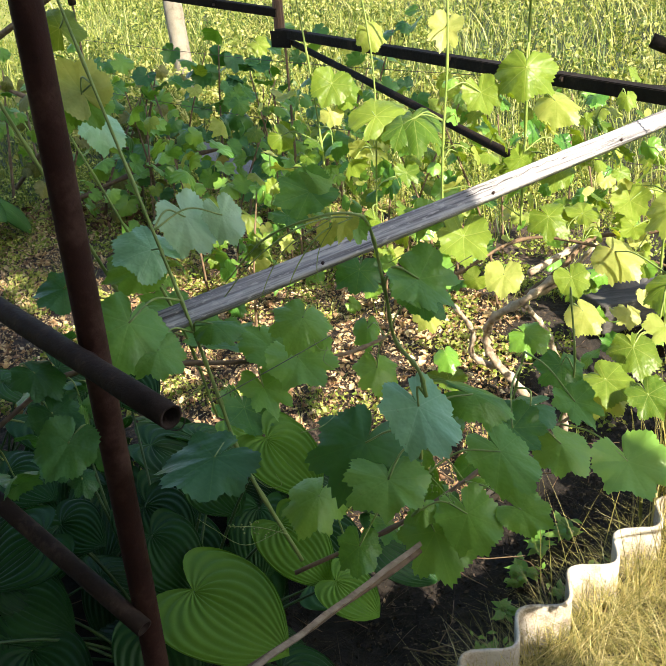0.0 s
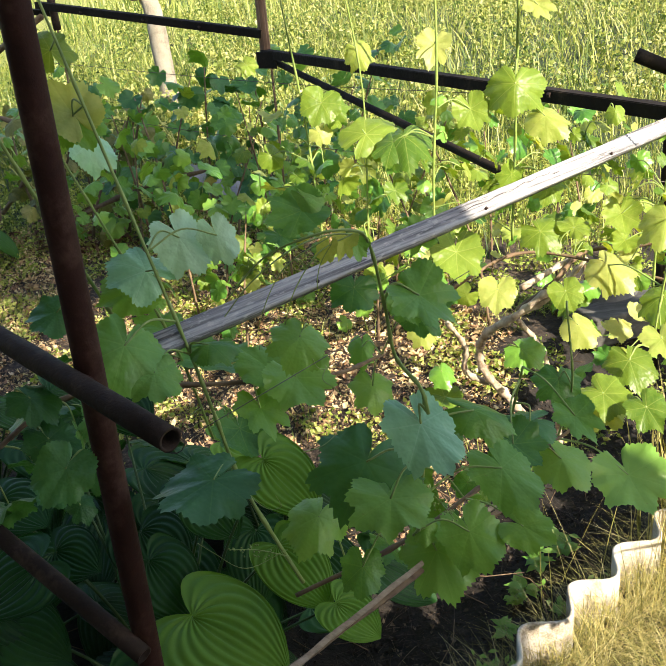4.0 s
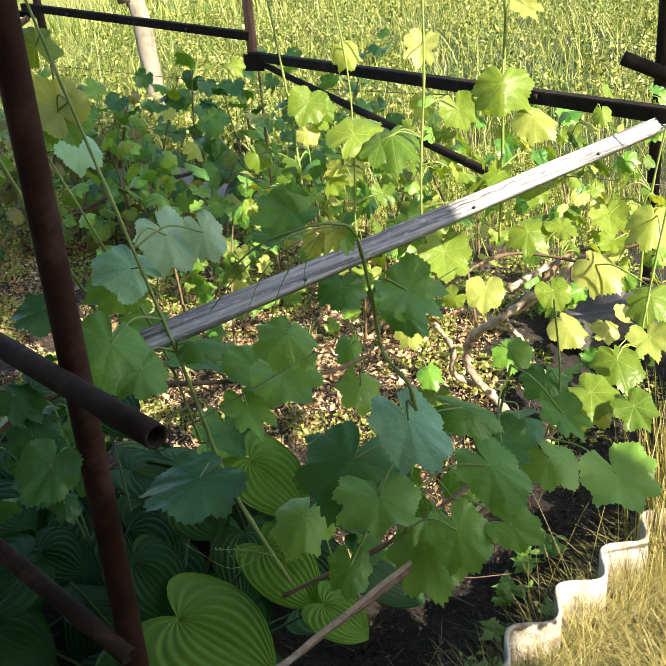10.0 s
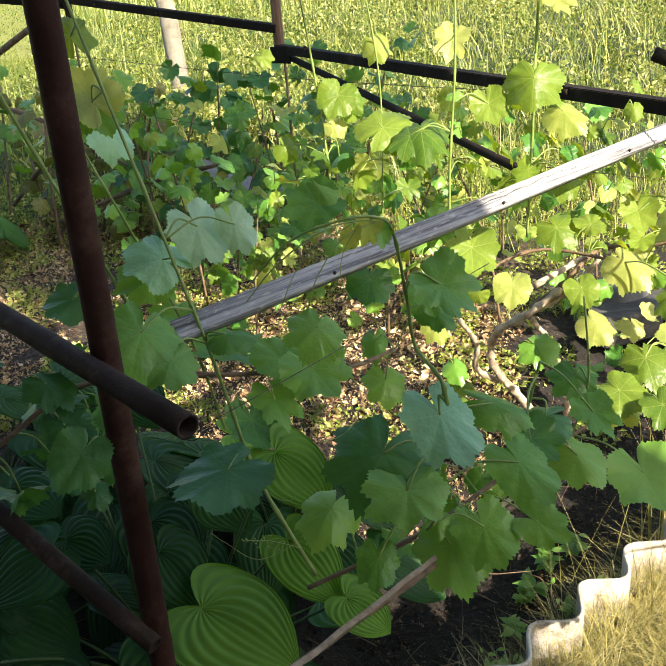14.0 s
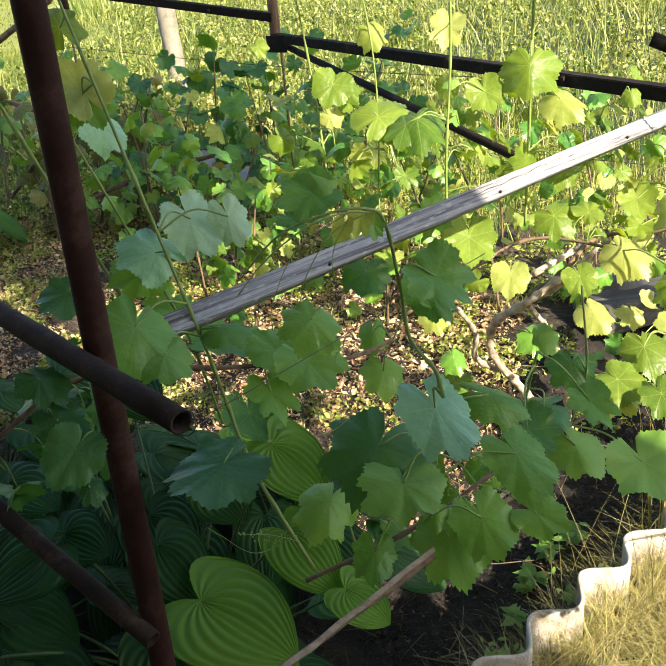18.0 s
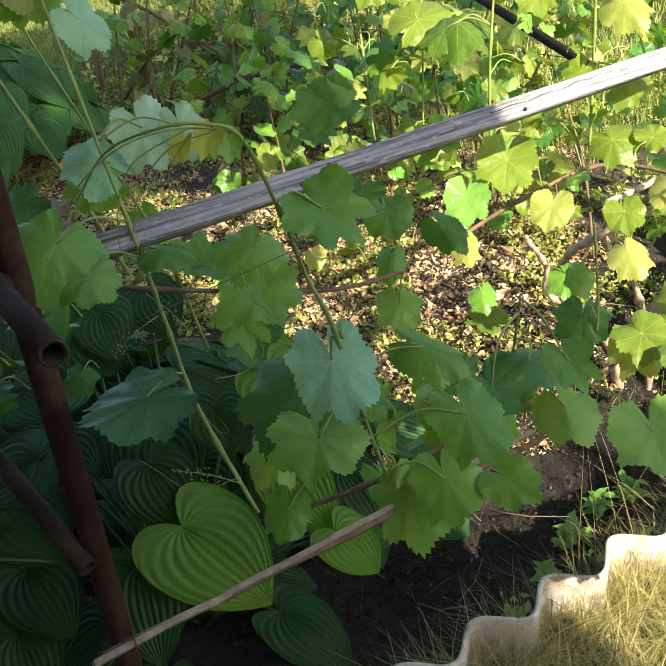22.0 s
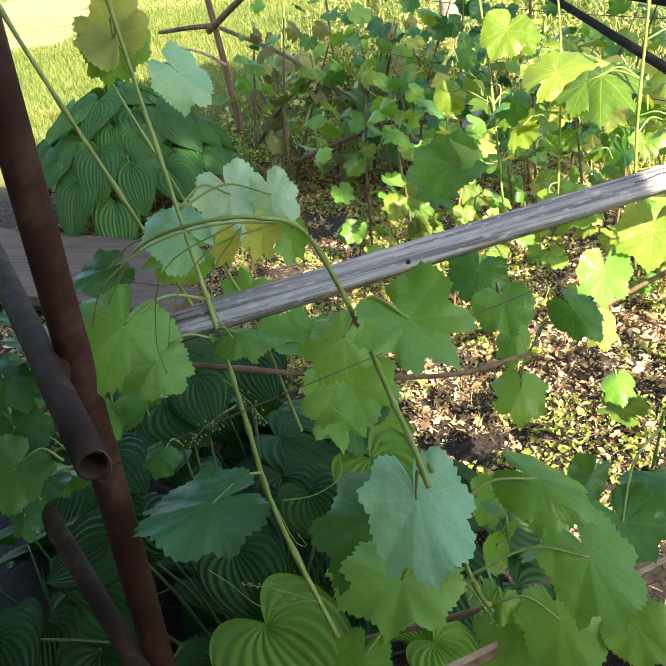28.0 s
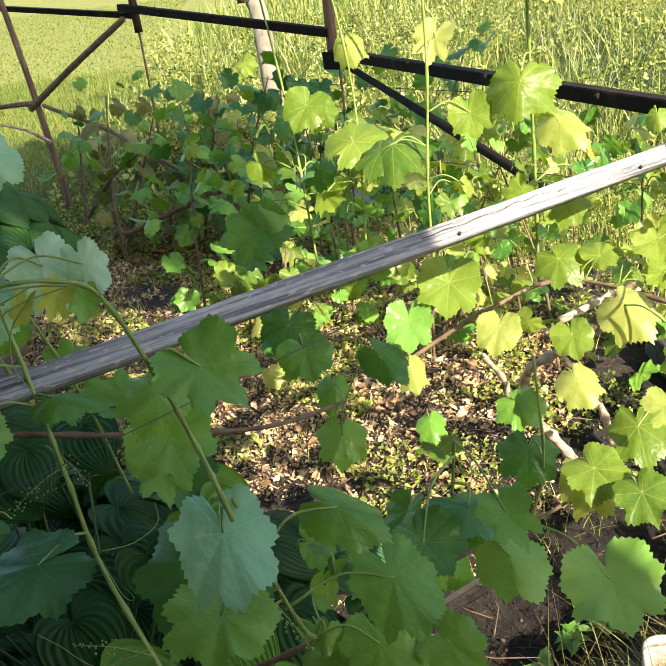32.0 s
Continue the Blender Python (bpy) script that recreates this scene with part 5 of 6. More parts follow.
grape_leaf(left_vine, (-0.369, 1.491, 1.450), (-0.408, 1.534, 1.497), 0.099, (0.161, -0.648, 0.744), young_leaf, stretch=1.20)
grape_leaf(left_vine, (-0.370, 1.489, 1.444), (-0.333, 1.440, 1.394), 0.088, (0.161, -0.647, 0.746), mature_leaf, stretch=1.20)
grape_leaf(left_vine, (-0.399, 1.549, 1.544), (-0.423, 1.590, 1.588), 0.077, (0.173, -0.671, 0.721), young_leaf, stretch=1.20)
grape_leaf(left_vine, (-0.413, 1.527, 1.426), (-0.397, 1.479, 1.364), 0.060, (0.203, -0.750, 0.630), mature_leaf, stretch=1.20)
grape_leaf(left_vine, (-0.325, 1.468, 1.147), (-0.397, 1.441, 1.137), 0.091, (0.150, -0.677, 0.721), mature_leaf, stretch=1.20)
grape_leaf(left_vine, (-0.187, 1.309, 1.105), (-0.118, 1.314, 1.104), 0.069, (0.021, -0.146, 0.989), mature_leaf, stretch=1.20)
grape_leaf(left_vine, (-0.374, 1.063, 1.057), (-0.407, 1.002, 1.021), 0.080, (0.202, -0.573, 0.794), shaded_leaf, stretch=1.20)
grape_leaf(left_vine, (-0.407, 1.122, 1.072), (-0.361, 1.077, 1.035), 0.072, (0.182, -0.498, 0.848), shaded_leaf, stretch=1.20)
grape_leaf(left_vine, (-0.465, 1.474, 1.117), (-0.510, 1.424, 1.099), 0.088, (0.142, -0.448, 0.882), shaded_leaf, stretch=1.01)
grape_leaf(left_vine, (-0.358, 1.039, 1.012), (-0.337, 1.004, 0.983), 0.038, (0.192, -0.554, 0.810), shaded_leaf, stretch=1.20)
grape_leaf(left_vine, (-0.115, 1.519, 0.945), (-0.179, 1.573, 0.980), 0.100, (0.139, -0.406, 0.903), mature_leaf, stretch=1.20)
grape_leaf(left_vine, (-0.135, 1.475, 0.884), (-0.102, 1.403, 0.837), 0.095, (0.179, -0.479, 0.859), mature_leaf, stretch=1.20)
grape_leaf(left_vine, (-0.213, 1.594, 0.929), (-0.344, 1.638, 0.949), 0.118, (0.081, -0.202, 0.976), mature_leaf, stretch=1.20)
grape_leaf(left_vine, (-0.319, 1.640, 0.990), (-0.397, 1.668, 1.020), 0.090, (0.193, -0.414, 0.889), mature_leaf, stretch=1.20)
grape_leaf(left_vine, (-0.426, 1.159, 0.965), (-0.453, 1.112, 0.957), 0.072, (0.268, -0.314, 0.911), shaded_leaf, stretch=0.99)
grape_leaf(left_vine, (-0.431, 1.158, 1.121), (-0.365, 1.118, 1.084), 0.068, (0.301, -0.332, 0.894), shaded_leaf, stretch=1.20)
grape_leaf(lit_vine, (0.484, 2.074, 1.313), (0.471, 2.035, 1.243), 0.137, (-0.197, -0.839, 0.507), young_leaf, stretch=0.87)
grape_leaf(lit_vine, (0.046, 2.265, 1.274), (0.016, 2.224, 1.223), 0.097, (-0.016, -0.772, 0.635), young_leaf, stretch=1.10)
grape_leaf(lit_vine, (0.067, 2.264, 1.270), (0.107, 2.232, 1.233), 0.080, (-0.023, -0.771, 0.636), young_leaf, stretch=1.17)
grape_leaf(lit_vine, (0.146, 2.194, 1.202), (0.255, 2.278, 1.258), 0.132, (-0.035, -0.516, 0.856), young_leaf, stretch=1.20)
grape_leaf(lit_vine, (0.233, 2.134, 1.202), (0.229, 1.942, 1.123), 0.129, (-0.042, -0.378, 0.925), young_leaf, stretch=1.20)
grape_leaf(lit_vine, (0.207, 2.135, 1.192), (0.171, 2.058, 1.159), 0.095, (-0.037, -0.378, 0.925), young_leaf, stretch=1.20)
grape_leaf(lit_vine, (0.390, 2.124, 1.255), (0.405, 2.068, 1.194), 0.087, (-0.139, -0.752, 0.645), young_leaf, stretch=1.20)
grape_leaf(lit_vine, (0.555, 2.081, 1.232), (0.624, 1.983, 1.186), 0.097, (-0.135, -0.502, 0.854), young_leaf, stretch=1.20)
grape_leaf(lit_vine, (0.330, 2.261, 1.387), (0.306, 2.220, 1.329), 0.086, (-0.116, -0.785, 0.608), young_leaf, stretch=1.20)
grape_leaf(lit_vine, (0.146, 2.280, 1.385), (0.171, 2.235, 1.329), 0.069, (-0.051, -0.792, 0.609), young_leaf, stretch=1.20)
grape_leaf(lit_vine, (0.547, 2.125, 1.472), (0.578, 2.063, 1.422), 0.066, (-0.174, -0.670, 0.722), young_leaf, stretch=1.20)
grape_leaf(lit_vine, (0.421, 1.984, 0.848), (0.403, 1.925, 0.805), 0.087, (-0.120, -0.558, 0.821), young_leaf, stretch=1.20)
grape_leaf(lit_vine, (0.554, 2.101, 0.943), (0.594, 2.047, 0.911), 0.102, (-0.153, -0.578, 0.801), young_leaf, stretch=1.08)
grape_leaf(lit_vine, (0.633, 2.082, 0.952), (0.677, 2.103, 0.965), 0.091, (-0.105, -0.342, 0.934), young_leaf, stretch=0.82)
grape_leaf(lit_vine, (0.739, 2.058, 0.984), (0.730, 1.996, 0.937), 0.091, (-0.206, -0.570, 0.795), young_leaf, stretch=1.20)
grape_leaf(lit_vine, (0.641, 1.851, 0.942), (0.688, 1.764, 0.907), 0.105, (-0.154, -0.442, 0.884), young_leaf, stretch=1.20)
grape_leaf(lit_vine, (0.761, 1.844, 1.039), (0.725, 1.781, 0.985), 0.105, (-0.232, -0.558, 0.797), young_leaf, stretch=1.20)
grape_leaf(lit_vine, (0.744, 1.785, 0.884), (0.701, 1.717, 0.843), 0.096, (-0.177, -0.422, 0.889), young_leaf, stretch=1.20)
grape_leaf(lit_vine, (0.632, 1.668, 0.799), (0.633, 1.588, 0.763), 0.100, (-0.155, -0.406, 0.901), young_leaf, stretch=1.20)
grape_leaf(lit_vine, (0.548, 1.856, 0.886), (0.555, 1.802, 0.851), 0.073, (-0.163, -0.547, 0.821), young_leaf, stretch=1.20)
grape_leaf(lit_vine, (0.541, 1.732, 0.861), (0.574, 1.656, 0.830), 0.079, (-0.134, -0.426, 0.895), young_leaf, stretch=1.20)
grape_leaf(lit_vine, (0.444, 1.825, 0.764), (0.484, 1.783, 0.744), 0.093, (-0.129, -0.527, 0.840), mature_leaf, stretch=0.97)
grape_leaf(lit_vine, (0.538, 1.567, 0.776), (0.566, 1.489, 0.746), 0.102, (-0.137, -0.396, 0.908), young_leaf, stretch=1.20)
grape_leaf(lit_vine, (0.546, 1.569, 0.784), (0.602, 1.476, 0.761), 0.095, (-0.105, -0.298, 0.949), young_leaf, stretch=1.20)
grape_leaf(lit_vine, (0.768, 2.220, 1.191), (0.768, 2.195, 1.163), 0.048, (-0.250, -0.718, 0.650), young_leaf, stretch=1.16)
grape_leaf(lit_vine, (0.045, 2.331, 1.116), (0.045, 2.285, 1.077), 0.072, (-0.013, -0.636, 0.772), mature_leaf, stretch=1.20)
grape_leaf(lit_vine, (-0.142, 2.576, 1.331), (-0.118, 2.551, 1.306), 0.060, (0.037, -0.677, 0.735), young_leaf, stretch=1.03)
grape_leaf(lit_vine, (0.272, 1.925, 0.674), (0.286, 1.865, 0.647), 0.063, (-0.060, -0.424, 0.904), mature_leaf, stretch=1.20)
grape_leaf(lit_vine, (0.581, 2.131, 1.051), (0.544, 2.067, 1.010), 0.077, (-0.132, -0.479, 0.868), young_leaf, stretch=1.20)
grape_leaf(lit_vine, (-0.084, 2.087, 1.003), (-0.027, 2.035, 0.972), 0.074, (0.019, -0.484, 0.875), mature_leaf, stretch=1.20)
grape_leaf(lit_vine, (0.289, 2.007, 0.554), (0.227, 2.049, 0.566), 0.087, (-0.010, -0.299, 0.954), young_leaf, stretch=1.20)
grape_leaf(lit_vine, (0.662, 1.583, 0.887), (0.662, 1.524, 0.860), 0.082, (-0.172, -0.408, 0.897), young_leaf, stretch=1.16)
grape_leaf(lit_vine, (0.604, 1.490, 0.791), (0.619, 1.430, 0.768), 0.080, (-0.158, -0.386, 0.909), young_leaf, stretch=1.20)

# leaves that fill the vines between the larger ones
rnd = random.Random(21)


def fill(vine, n, box6, wide, material, hang=0.5, other=None, share=0.0, stalks=True):
    for _ in range(n):
        at = Vector([rnd.uniform(box6[2 * k], box6[2 * k + 1]) for k in range(3)])
        az = rnd.uniform(0, 6.28)
        d = Vector((math.cos(az), math.sin(az), -rnd.uniform(0.1, 1.2) * hang * 2))
        nn = Vector((rnd.uniform(-1.3, 1.5), rnd.uniform(-1.5, 0.9), 0.8))
        grape_leaf(vine, at, at + d, rnd.uniform(*wide), nn, other if other and rnd.random() < share else material, stalks)


fill(lit_vine, 150, (-0.2, 1.3, 2.1, 2.9, 0.66, 1.18), (0.035, 0.075), young_leaf, other=mature_leaf, share=0.25)
fill(lit_vine, 62, (0.7, 1.3, 1.8, 2.5, 0.5, 1.08), (0.035, 0.075), young_leaf, other=mature_leaf, share=0.2)
fill(lit_vine, 22, (0.75, 1.4, 2.35, 3.2, 0.08, 0.5), (0.05, 0.1), mature_leaf, other=young_leaf, share=0.3, stalks=False)
# Leaves added beyond the right edge to shade the ground under the vine
fill(right_vine, 175, (1.3, 2.1, 1.5, 2.7, 0.1, 0.85), (0.06, 0.11), young_leaf, other=mature_leaf, share=0.4, stalks=False)
# A few more unseen leaves, set sunward of the soil patch to shade it
fill(right_vine, 6, (0.77, 0.84, 1.2, 1.28, 0.55, 0.61), (0.07, 0.1), mature_leaf, stalks=False)
vine_shoot(right_vine, [(1.35, 1.6, 0.4), (1.05, 1.38, 0.56), (0.8, 1.24, 0.59)], 0.004, 0.002)
fill(near_vine, 16, (0.05, 0.36, 1.4, 1.65, 0.5, 0.72), (0.06, 0.1), mature_leaf)
fill(left_vine, 22, (-0.85, -0.3, 1.3, 1.7, 0.74, 1.04), (0.06, 0.11), shaded_leaf)
# the back vine: canes along the wires with leaves gathered round them
def leafy_cane(vine, points, r0, r1, n, wide, material, other, share, loose=0.09, bark=None):
    pts = curve_points(points, 8)
    part("cane", tube(bmesh.new(), pts, r0, r1, 7, True, 6), bark or dry_cane, vine)
    for _ in range(n):
        c = pts[rnd.randrange(3, len(pts))]
        at = c + Vector((rnd.gauss(0, loose), rnd.gauss(0, loose), rnd.gauss(0.01, loose * 0.8)))
        az = rnd.uniform(0, 6.28)
        d = Vector((math.cos(az), math.sin(az), -rnd.uniform(0.2, 1.3)))
        nn = Vector((rnd.uniform(-0.5, 0.9), rnd.uniform(-1.2, 0.3), 1.0))
        grape_leaf(vine, at, at + d, rnd.uniform(*wide), nn, other if rnd.random() < share else material, False)


# Yellow leaves are commoner to the right: the sunlit side put into colour
for k in range(15):
    x, y = -0.75 + 1.9 * (k + rnd.uniform(-0.4, 0.4)) / 14, rnd.uniform(3.2, 4.2)
    top = rnd.uniform(0.62, 1.0)
    bend = rnd.uniform(-0.3, 0.3)
    leafy_cane(back_vine, [(x, y, 0.0), (x + bend * 0.3, y + 0.03, top * 0.5), (x + bend, y + 0.1, top)], 0.006, 0.0025, 22, (0.06, 0.115), mature_leaf, young_leaf, 0.6 if x > -0.1 else 0.3, 0.11)
for k in range(10):
    x, y = -0.95 + 1.15 * (k + rnd.uniform(-0.4, 0.4)) / 9, rnd.uniform(4.65, 5.25)
    top = rnd.uniform(0.72, 0.98)
    bend = rnd.uniform(-0.25, 0.25)
    leafy_cane(back_vine, [(x, y, 0.0), (x + bend * 0.4, y, top * 0.55), (x + bend, y + 0.08, top)], 0.008, 0.003, 20, (0.075, 0.13), shaded_leaf, mature_leaf, 0.45, 0.13)
for k in range(9):
    x, y = rnd.uniform(-2.2, -0.9), rnd.uniform(4.9, 5.7)
    top = rnd.uniform(0.55, 0.95)
    bend = rnd.uniform(-0.5, 0.5)
    leafy_cane(wilted_vine, [(x, y, 0.0), (x + bend * 0.4, y + rnd.uniform(-0.1, 0.1), top * 0.45), (x + bend, y + rnd.uniform(-0.2, 0.3), top)], 0.011, 0.004, 13, (0.07, 0.13), mature_leaf, wilted_leaf, 0.4, 0.11)
for a, b in (((-2.25, 6.0, 0.75), (-1.0, 4.95, 0.42)), ((-1.95, 5.6, 0.1), (-1.3, 5.0, 0.62)), ((-0.95, 5.2, 0.12), (-1.6, 5.35, 0.68)), ((-1.5, 5.0, 0.15), (-0.35, 4.75, 0.5))):
    a, b = Vector(a), Vector(b)
    leafy_cane(wilted_vine, [a, a.lerp(b, 0.5) + Vector((0, 0, 0.05)), b], 0.014, 0.008, 7, (0.07, 0.12), wilted_leaf, mature_leaf, 0.4, 0.08)

# ---- hostas ----
near_hosta = thing("hosta", "large hosta with broad ribbed green leaves", "hosta", "hostas", (-0.42, 1.6, 0))
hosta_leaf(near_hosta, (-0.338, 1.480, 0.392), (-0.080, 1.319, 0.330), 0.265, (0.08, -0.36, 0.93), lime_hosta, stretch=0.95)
hosta_leaf(near_hosta, (-0.429, 1.437, 0.330), (-0.384, 1.312, 0.250), 0.200, (0.00, -0.30, 0.93), shaded_hosta, stretch=0.90)
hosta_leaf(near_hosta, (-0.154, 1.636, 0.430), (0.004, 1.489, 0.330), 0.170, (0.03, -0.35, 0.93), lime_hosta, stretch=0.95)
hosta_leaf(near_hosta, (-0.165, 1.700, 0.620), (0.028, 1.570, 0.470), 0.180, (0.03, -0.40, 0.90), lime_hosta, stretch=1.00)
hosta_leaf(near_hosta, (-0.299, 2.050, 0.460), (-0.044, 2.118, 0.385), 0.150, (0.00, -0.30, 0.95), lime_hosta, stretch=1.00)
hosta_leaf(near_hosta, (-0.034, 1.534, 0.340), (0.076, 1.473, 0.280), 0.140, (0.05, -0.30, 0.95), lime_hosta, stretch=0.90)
hosta_leaf(near_hosta, (-0.647, 1.541, 0.520), (-0.833, 1.428, 0.460), 0.190, (0.10, -0.30, 0.93), shaded_hosta, stretch=0.95)
hosta_leaf(near_hosta, (-0.631, 1.606, 0.500), (-0.473, 1.529, 0.460), 0.160, (0.00, -0.40, 0.90), shaded_hosta, stretch=0.80)
hosta_leaf(near_hosta, (-0.434, 1.595, 0.460), (-0.327, 1.503, 0.380), 0.180, (0.05, -0.30, 0.93), shaded_hosta, stretch=0.85)
hosta_leaf(near_hosta, (-0.833, 1.341, 0.420), (-0.752, 1.269, 0.360), 0.170, (0.20, -0.30, 0.90), shaded_hosta, stretch=0.90)
hosta_leaf(near_hosta, (-0.819, 1.467, 0.340), (-0.769, 1.353, 0.260), 0.150, (0.20, -0.30, 0.90), shaded_hosta, stretch=0.90)
hosta_leaf(near_hosta, (-0.610, 1.906, 0.660), (-0.517, 1.770, 0.560), 0.160, (0.05, -0.45, 0.88), shaded_hosta, stretch=0.95)
hosta_leaf(near_hosta, (-0.554, 2.072, 0.620), (-0.437, 1.935, 0.540), 0.160, (0.05, -0.40, 0.90), shaded_hosta, stretch=0.95)
hosta_leaf(near_hosta, (-0.680, 1.964, 0.700), (-0.601, 1.989, 0.640), 0.170, (0.15, -0.30, 0.93), shaded_hosta, stretch=0.90)
hosta_leaf(near_hosta, (-0.667, 1.855, 0.620), (-0.570, 1.806, 0.560), 0.170, (0.15, -0.30, 0.93), shaded_hosta, stretch=0.90)
hosta_leaf(near_hosta, (-0.780, 1.747, 0.550), (-0.571, 1.625, 0.500), 0.180, (0.15, -0.30, 0.93), shaded_hosta, stretch=0.90)
hosta_leaf(near_hosta, (-0.700, 1.598, 0.480), (-0.570, 1.634, 0.420), 0.180, (0.15, -0.30, 0.93), shaded_hosta, stretch=0.85)
hosta_leaf(near_hosta, (-0.482, 1.757, 0.420), (-0.388, 1.634, 0.360), 0.200, (0.05, -0.30, 0.93), shaded_hosta, stretch=0.85)
hosta_leaf(near_hosta, (-0.318, 1.738, 0.500), (-0.216, 1.638, 0.420), 0.150, (0.05, -0.30, 0.93), shaded_hosta, stretch=0.90)
hosta_leaf(near_hosta, (-0.774, 1.552, 0.350), (-0.626, 1.507, 0.300), 0.200, (0.10, -0.30, 0.93), shaded_hosta, stretch=0.90)
for k in range(9):
    a = k * 2.4 + rnd.uniform(-0.3, 0.3)
    r = rnd.uniform(0.10, 0.42)
    at = Vector((-0.45 + r * math.cos(a), 1.6 + r * 0.8 * math.sin(a), rnd.uniform(0.04, 0.16)))
    d = Vector((math.cos(a), math.sin(a), -0.25))
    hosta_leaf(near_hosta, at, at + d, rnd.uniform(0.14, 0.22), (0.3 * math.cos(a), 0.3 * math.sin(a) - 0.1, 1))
def hosta_clump(label, x, y, n, spread, low, high):
    ob = thing("hosta", label, "hosta", "hostas", (x, y, 0))
    for k in range(n):
        a = k * 2.4 + rnd.uniform(-0.3, 0.3)
        r = spread * (0.15 + 0.85 * ((k + 0.5) / n) ** 0.6)
        at = Vector((x + r * math.cos(a), y + r * math.sin(a), high - (high - low) * (k / n) + rnd.uniform(-0.04, 0.04)))
        d = Vector((math.cos(a), math.sin(a), -0.5))
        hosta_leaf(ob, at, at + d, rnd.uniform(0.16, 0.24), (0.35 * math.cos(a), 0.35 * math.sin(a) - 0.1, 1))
    return ob


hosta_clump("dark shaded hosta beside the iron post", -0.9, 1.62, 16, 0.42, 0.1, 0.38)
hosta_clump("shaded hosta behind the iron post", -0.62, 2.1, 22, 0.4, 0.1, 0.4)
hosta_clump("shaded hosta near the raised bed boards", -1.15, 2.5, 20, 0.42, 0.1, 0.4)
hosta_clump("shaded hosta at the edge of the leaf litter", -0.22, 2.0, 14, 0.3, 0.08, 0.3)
far_hosta = thing("hosta", "hosta clump in the raised bed with sunlit leaf tips", "hosta", "hostas", (-2.38, 4.72, 0))
for k in range(46):
    a = k * 2.4
    r = 0.08 + 0.5 * (k / 46) ** 0.6
    at = Vector((-2.38 + r * math.cos(a), 4.72 + r * math.sin(a), 0.66 - 0.42 * (k / 46) + rnd.uniform(-0.04, 0.04)))
    d = Vector((math.cos(a), math.sin(a), -0.45 - 0.5 * k / 46))
    hosta_leaf(far_hosta, at, at + d, rnd.uniform(0.19, 0.29), (0.45 * math.cos(a), 0.45 * math.sin(a) - 0.15, 1), green_hosta)


# ---- small weeds by the edging ----
def weed(at, n, tall, wide, label):
    ob = thing("garden_weed", label, "weed", "weeds by the edging", at)
    for k in range(n):
        a = k * 2.4 + rnd.uniform(-0.4, 0.4)
        h = tall * rnd.uniform(0.5, 1.0)
        tip = Vector((0.35 * h * math.cos(a), 0.35 * h * math.sin(a), h))
        part("stem", tube(bmesh.new(), curve_points([(0, 0, 0), tip * 0.5 + Vector((0, 0, 0.02)), tip], 4), 0.0014, 0.0008, 4), green_shoot, ob)
        for s in range(4):
            q = tip * (0.4 + 0.2 * s)
            dd = Vector((math.cos(a + 1.6 * (-1) ** s), math.sin(a + 1.6 * (-1) ** s), 0.3))
            lf = new("leaf", WEED_LEAF)
            lf.parent = ob
            lf.matrix_local = leaf_frame(q, q + dd, (0, -0.3, 1), wide * rnd.uniform(0.6, 1.1))
    return ob


def weed_leaf_mesh():
    verts = [(0, 0, 0)] + [(s * 0.22 * math.sin(math.pi * v), v, 0.08 * math.sin(math.pi * v) - 0.1 * v * v) for v in (0.2, 0.45, 0.7, 0.9) for s in (-1, 0, 1)] + [(0, 1.1, -0.15)]
    faces = [(0, 2, 1), (0, 3, 2)] + [f for k in range(3) for f in ((1 + 3 * k, 2 + 3 * k, 5 + 3 * k, 4 + 3 * k), (2 + 3 * k, 3 + 3 * k, 6 + 3 * k, 5 + 3 * k))] + [(10, 11, 13), (11, 12, 13)]
    me = bpy.data.meshes.new("weed_leaf")
    me.from_pydata(verts, [], faces)
    me.shade_smooth()
    me.materials.append(fresh_leaf)
    return me


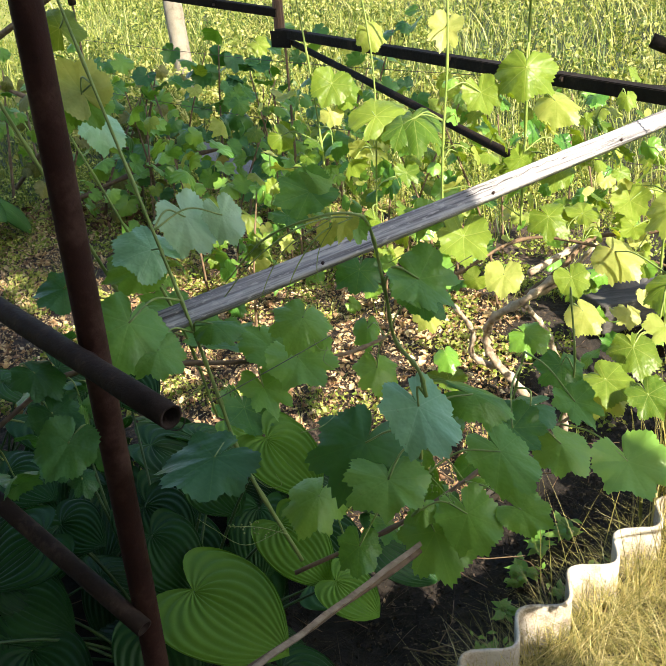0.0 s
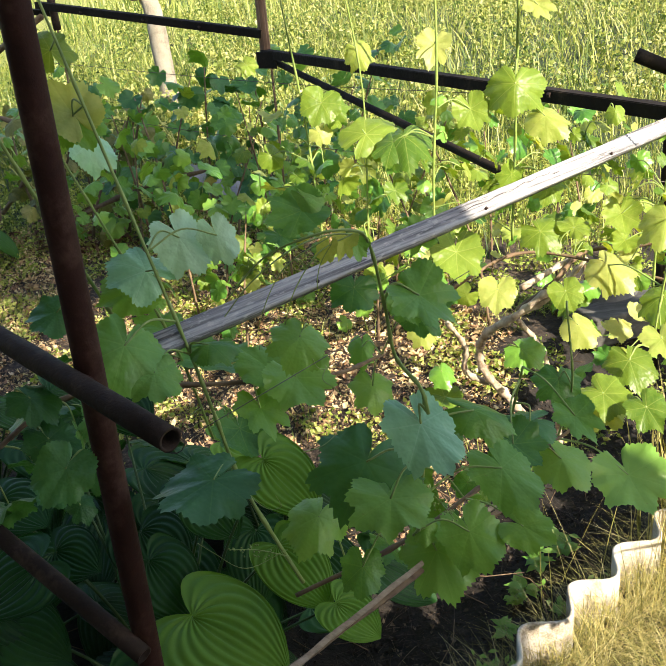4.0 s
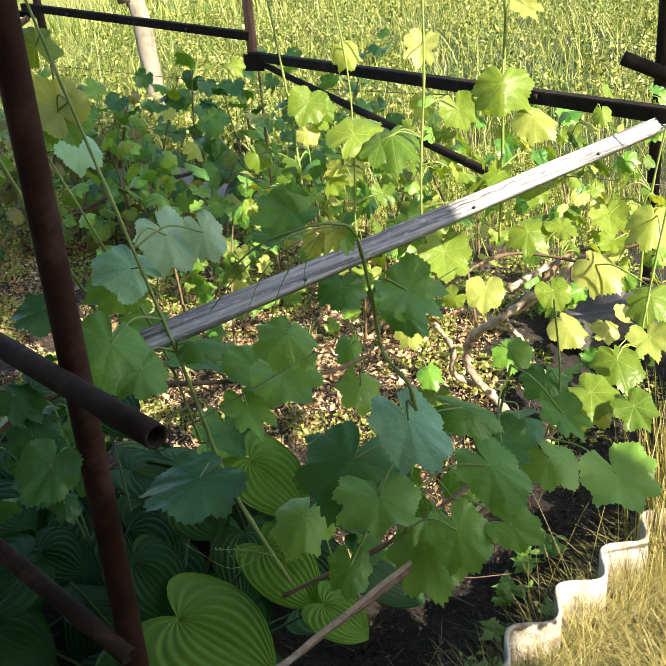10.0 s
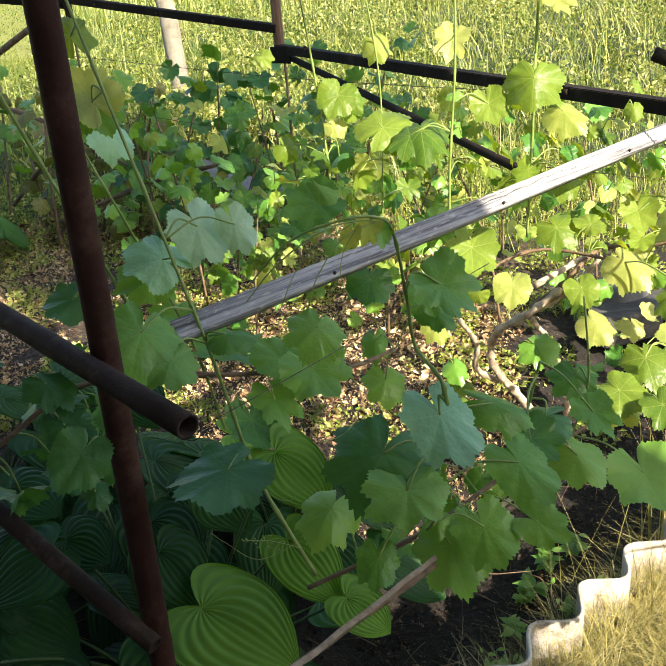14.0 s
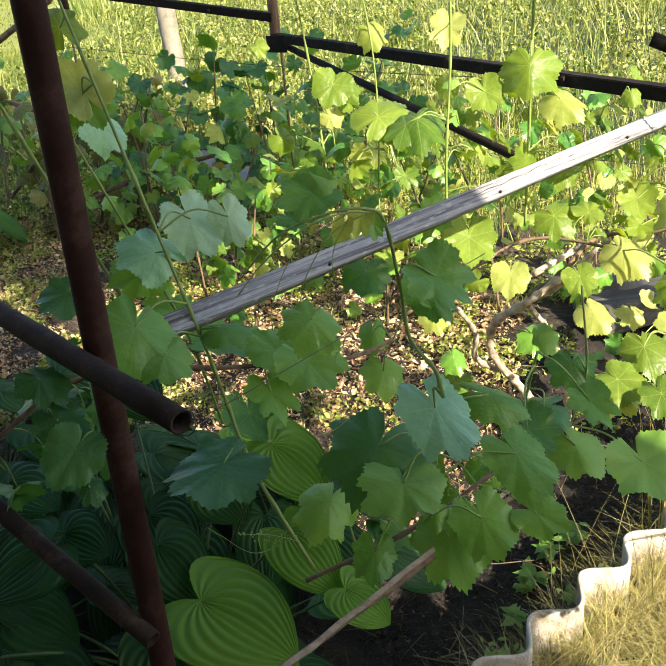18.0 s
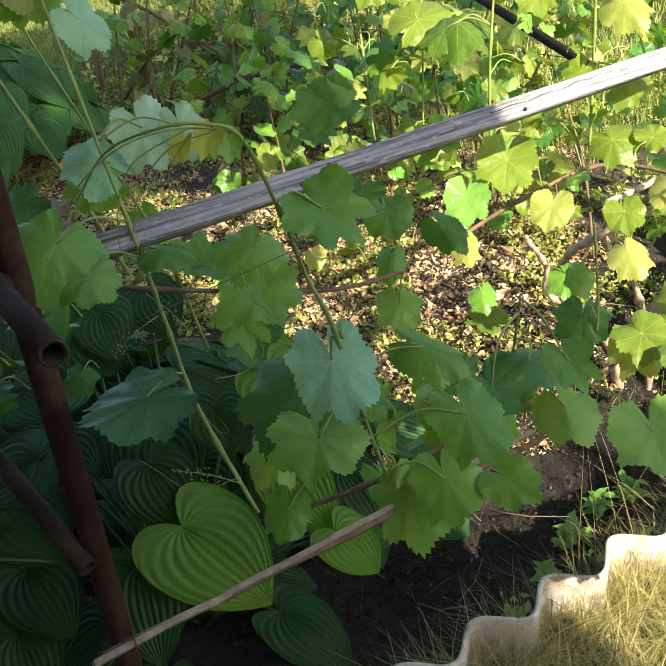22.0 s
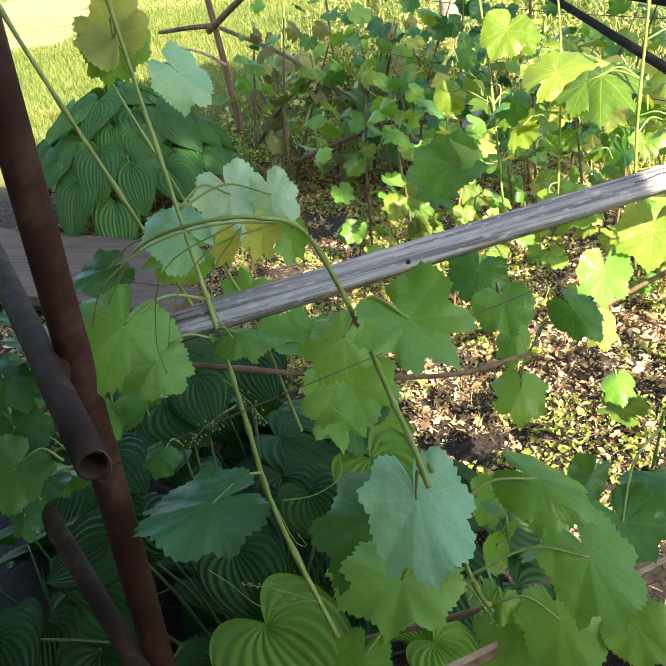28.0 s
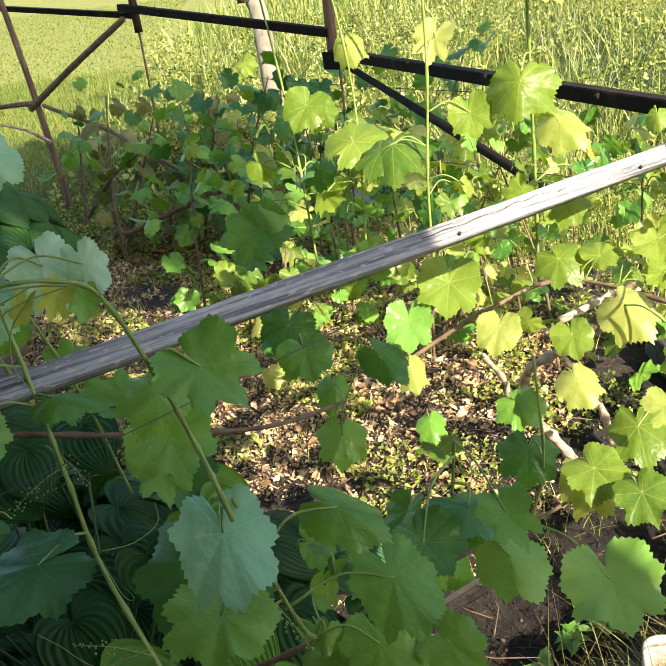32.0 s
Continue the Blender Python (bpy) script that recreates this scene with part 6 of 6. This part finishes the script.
WEED_LEAF = weed_leaf_mesh()
weed((0.585, 1.83, -0.19), 2, 0.26, 0.035, "pale green budding weed behind the edging")
weed((0.33, 1.66, -0.15), 4, 0.10, 0.035, "small feathery green weed on dark soil")
weed((0.40, 1.74, -0.17), 3, 0.08, 0.03, "small feathery green weed on dark soil")
weed((0.343, 1.772, ground_height(0.343, 1.772)), 6, 0.11, 0.028, "small feathery pale green weed on dark soil")
weed((0.702, 1.987, ground_height(0.702, 1.987)), 4, 0.16, 0.032, "pale green budding weed behind the edging")
weed((0.583, 2.168, ground_height(0.583, 2.168)), 5, 0.07, 0.050, "low broad-leaved green weed on dark soil")
weed((0.512, 2.066, ground_height(0.512, 2.066)), 5, 0.06, 0.055, "low broad-leaved green weed on dark soil")
weed((0.681, 2.233, ground_height(0.681, 2.233)), 5, 0.08, 0.050, "low broad-leaved green weed on dark soil")
weed((0.421, 1.919, ground_height(0.421, 1.919)), 4, 0.06, 0.045, "low broad-leaved green weed on dark soil")
for k in range(8):
    wx, wy = rnd.uniform(0.4, 0.75), rnd.uniform(1.85, 2.1)
    weed((wx, wy, ground_height(wx, wy)), 4, rnd.uniform(0.04, 0.07), rnd.uniform(0.025, 0.04), "low broad-leaved green weed on dark soil")


# ---- grape flowers ----
def inflorescence(vine, at, hang, n=26):
    at, hang = Vector(at), Vector(hang)
    bm = tube(bmesh.new(), curve_points([at, at + hang * 0.5 + Vector((0, 0, 0.006)), at + hang], 5), 0.0011, 0.0006, 4)
    for k in range(n):
        t = rnd.uniform(0.25, 1.0)
        c = at + hang * t + Vector((rnd.uniform(-1, 1), rnd.uniform(-1, 1), rnd.uniform(-1, 1))) * 0.012 * (1.2 - 0.6 * t)
        bmesh.ops.create_icosphere(bm, subdivisions=1, radius=0.0018, matrix=Matrix.Translation(c))
    return part("inflorescence", bm, green_shoot, vine, "tiny green grape buds")


inflorescence(left_vine, (-0.19, 1.28, 0.83), (-0.05, -0.05, 0.02))
inflorescence(left_vine, (-0.10, 1.22, 0.74), (-0.09, -0.03, 0.05))
inflorescence(left_vine, (-0.22, 1.33, 0.98), (-0.08, -0.02, -0.06))
inflorescence(left_vine, (-0.23, 1.33, 1.02), (0.07, -0.04, -0.04))
inflorescence(near_vine, (0.11, 1.1, 0.95), (0.05, -0.03, -0.05))
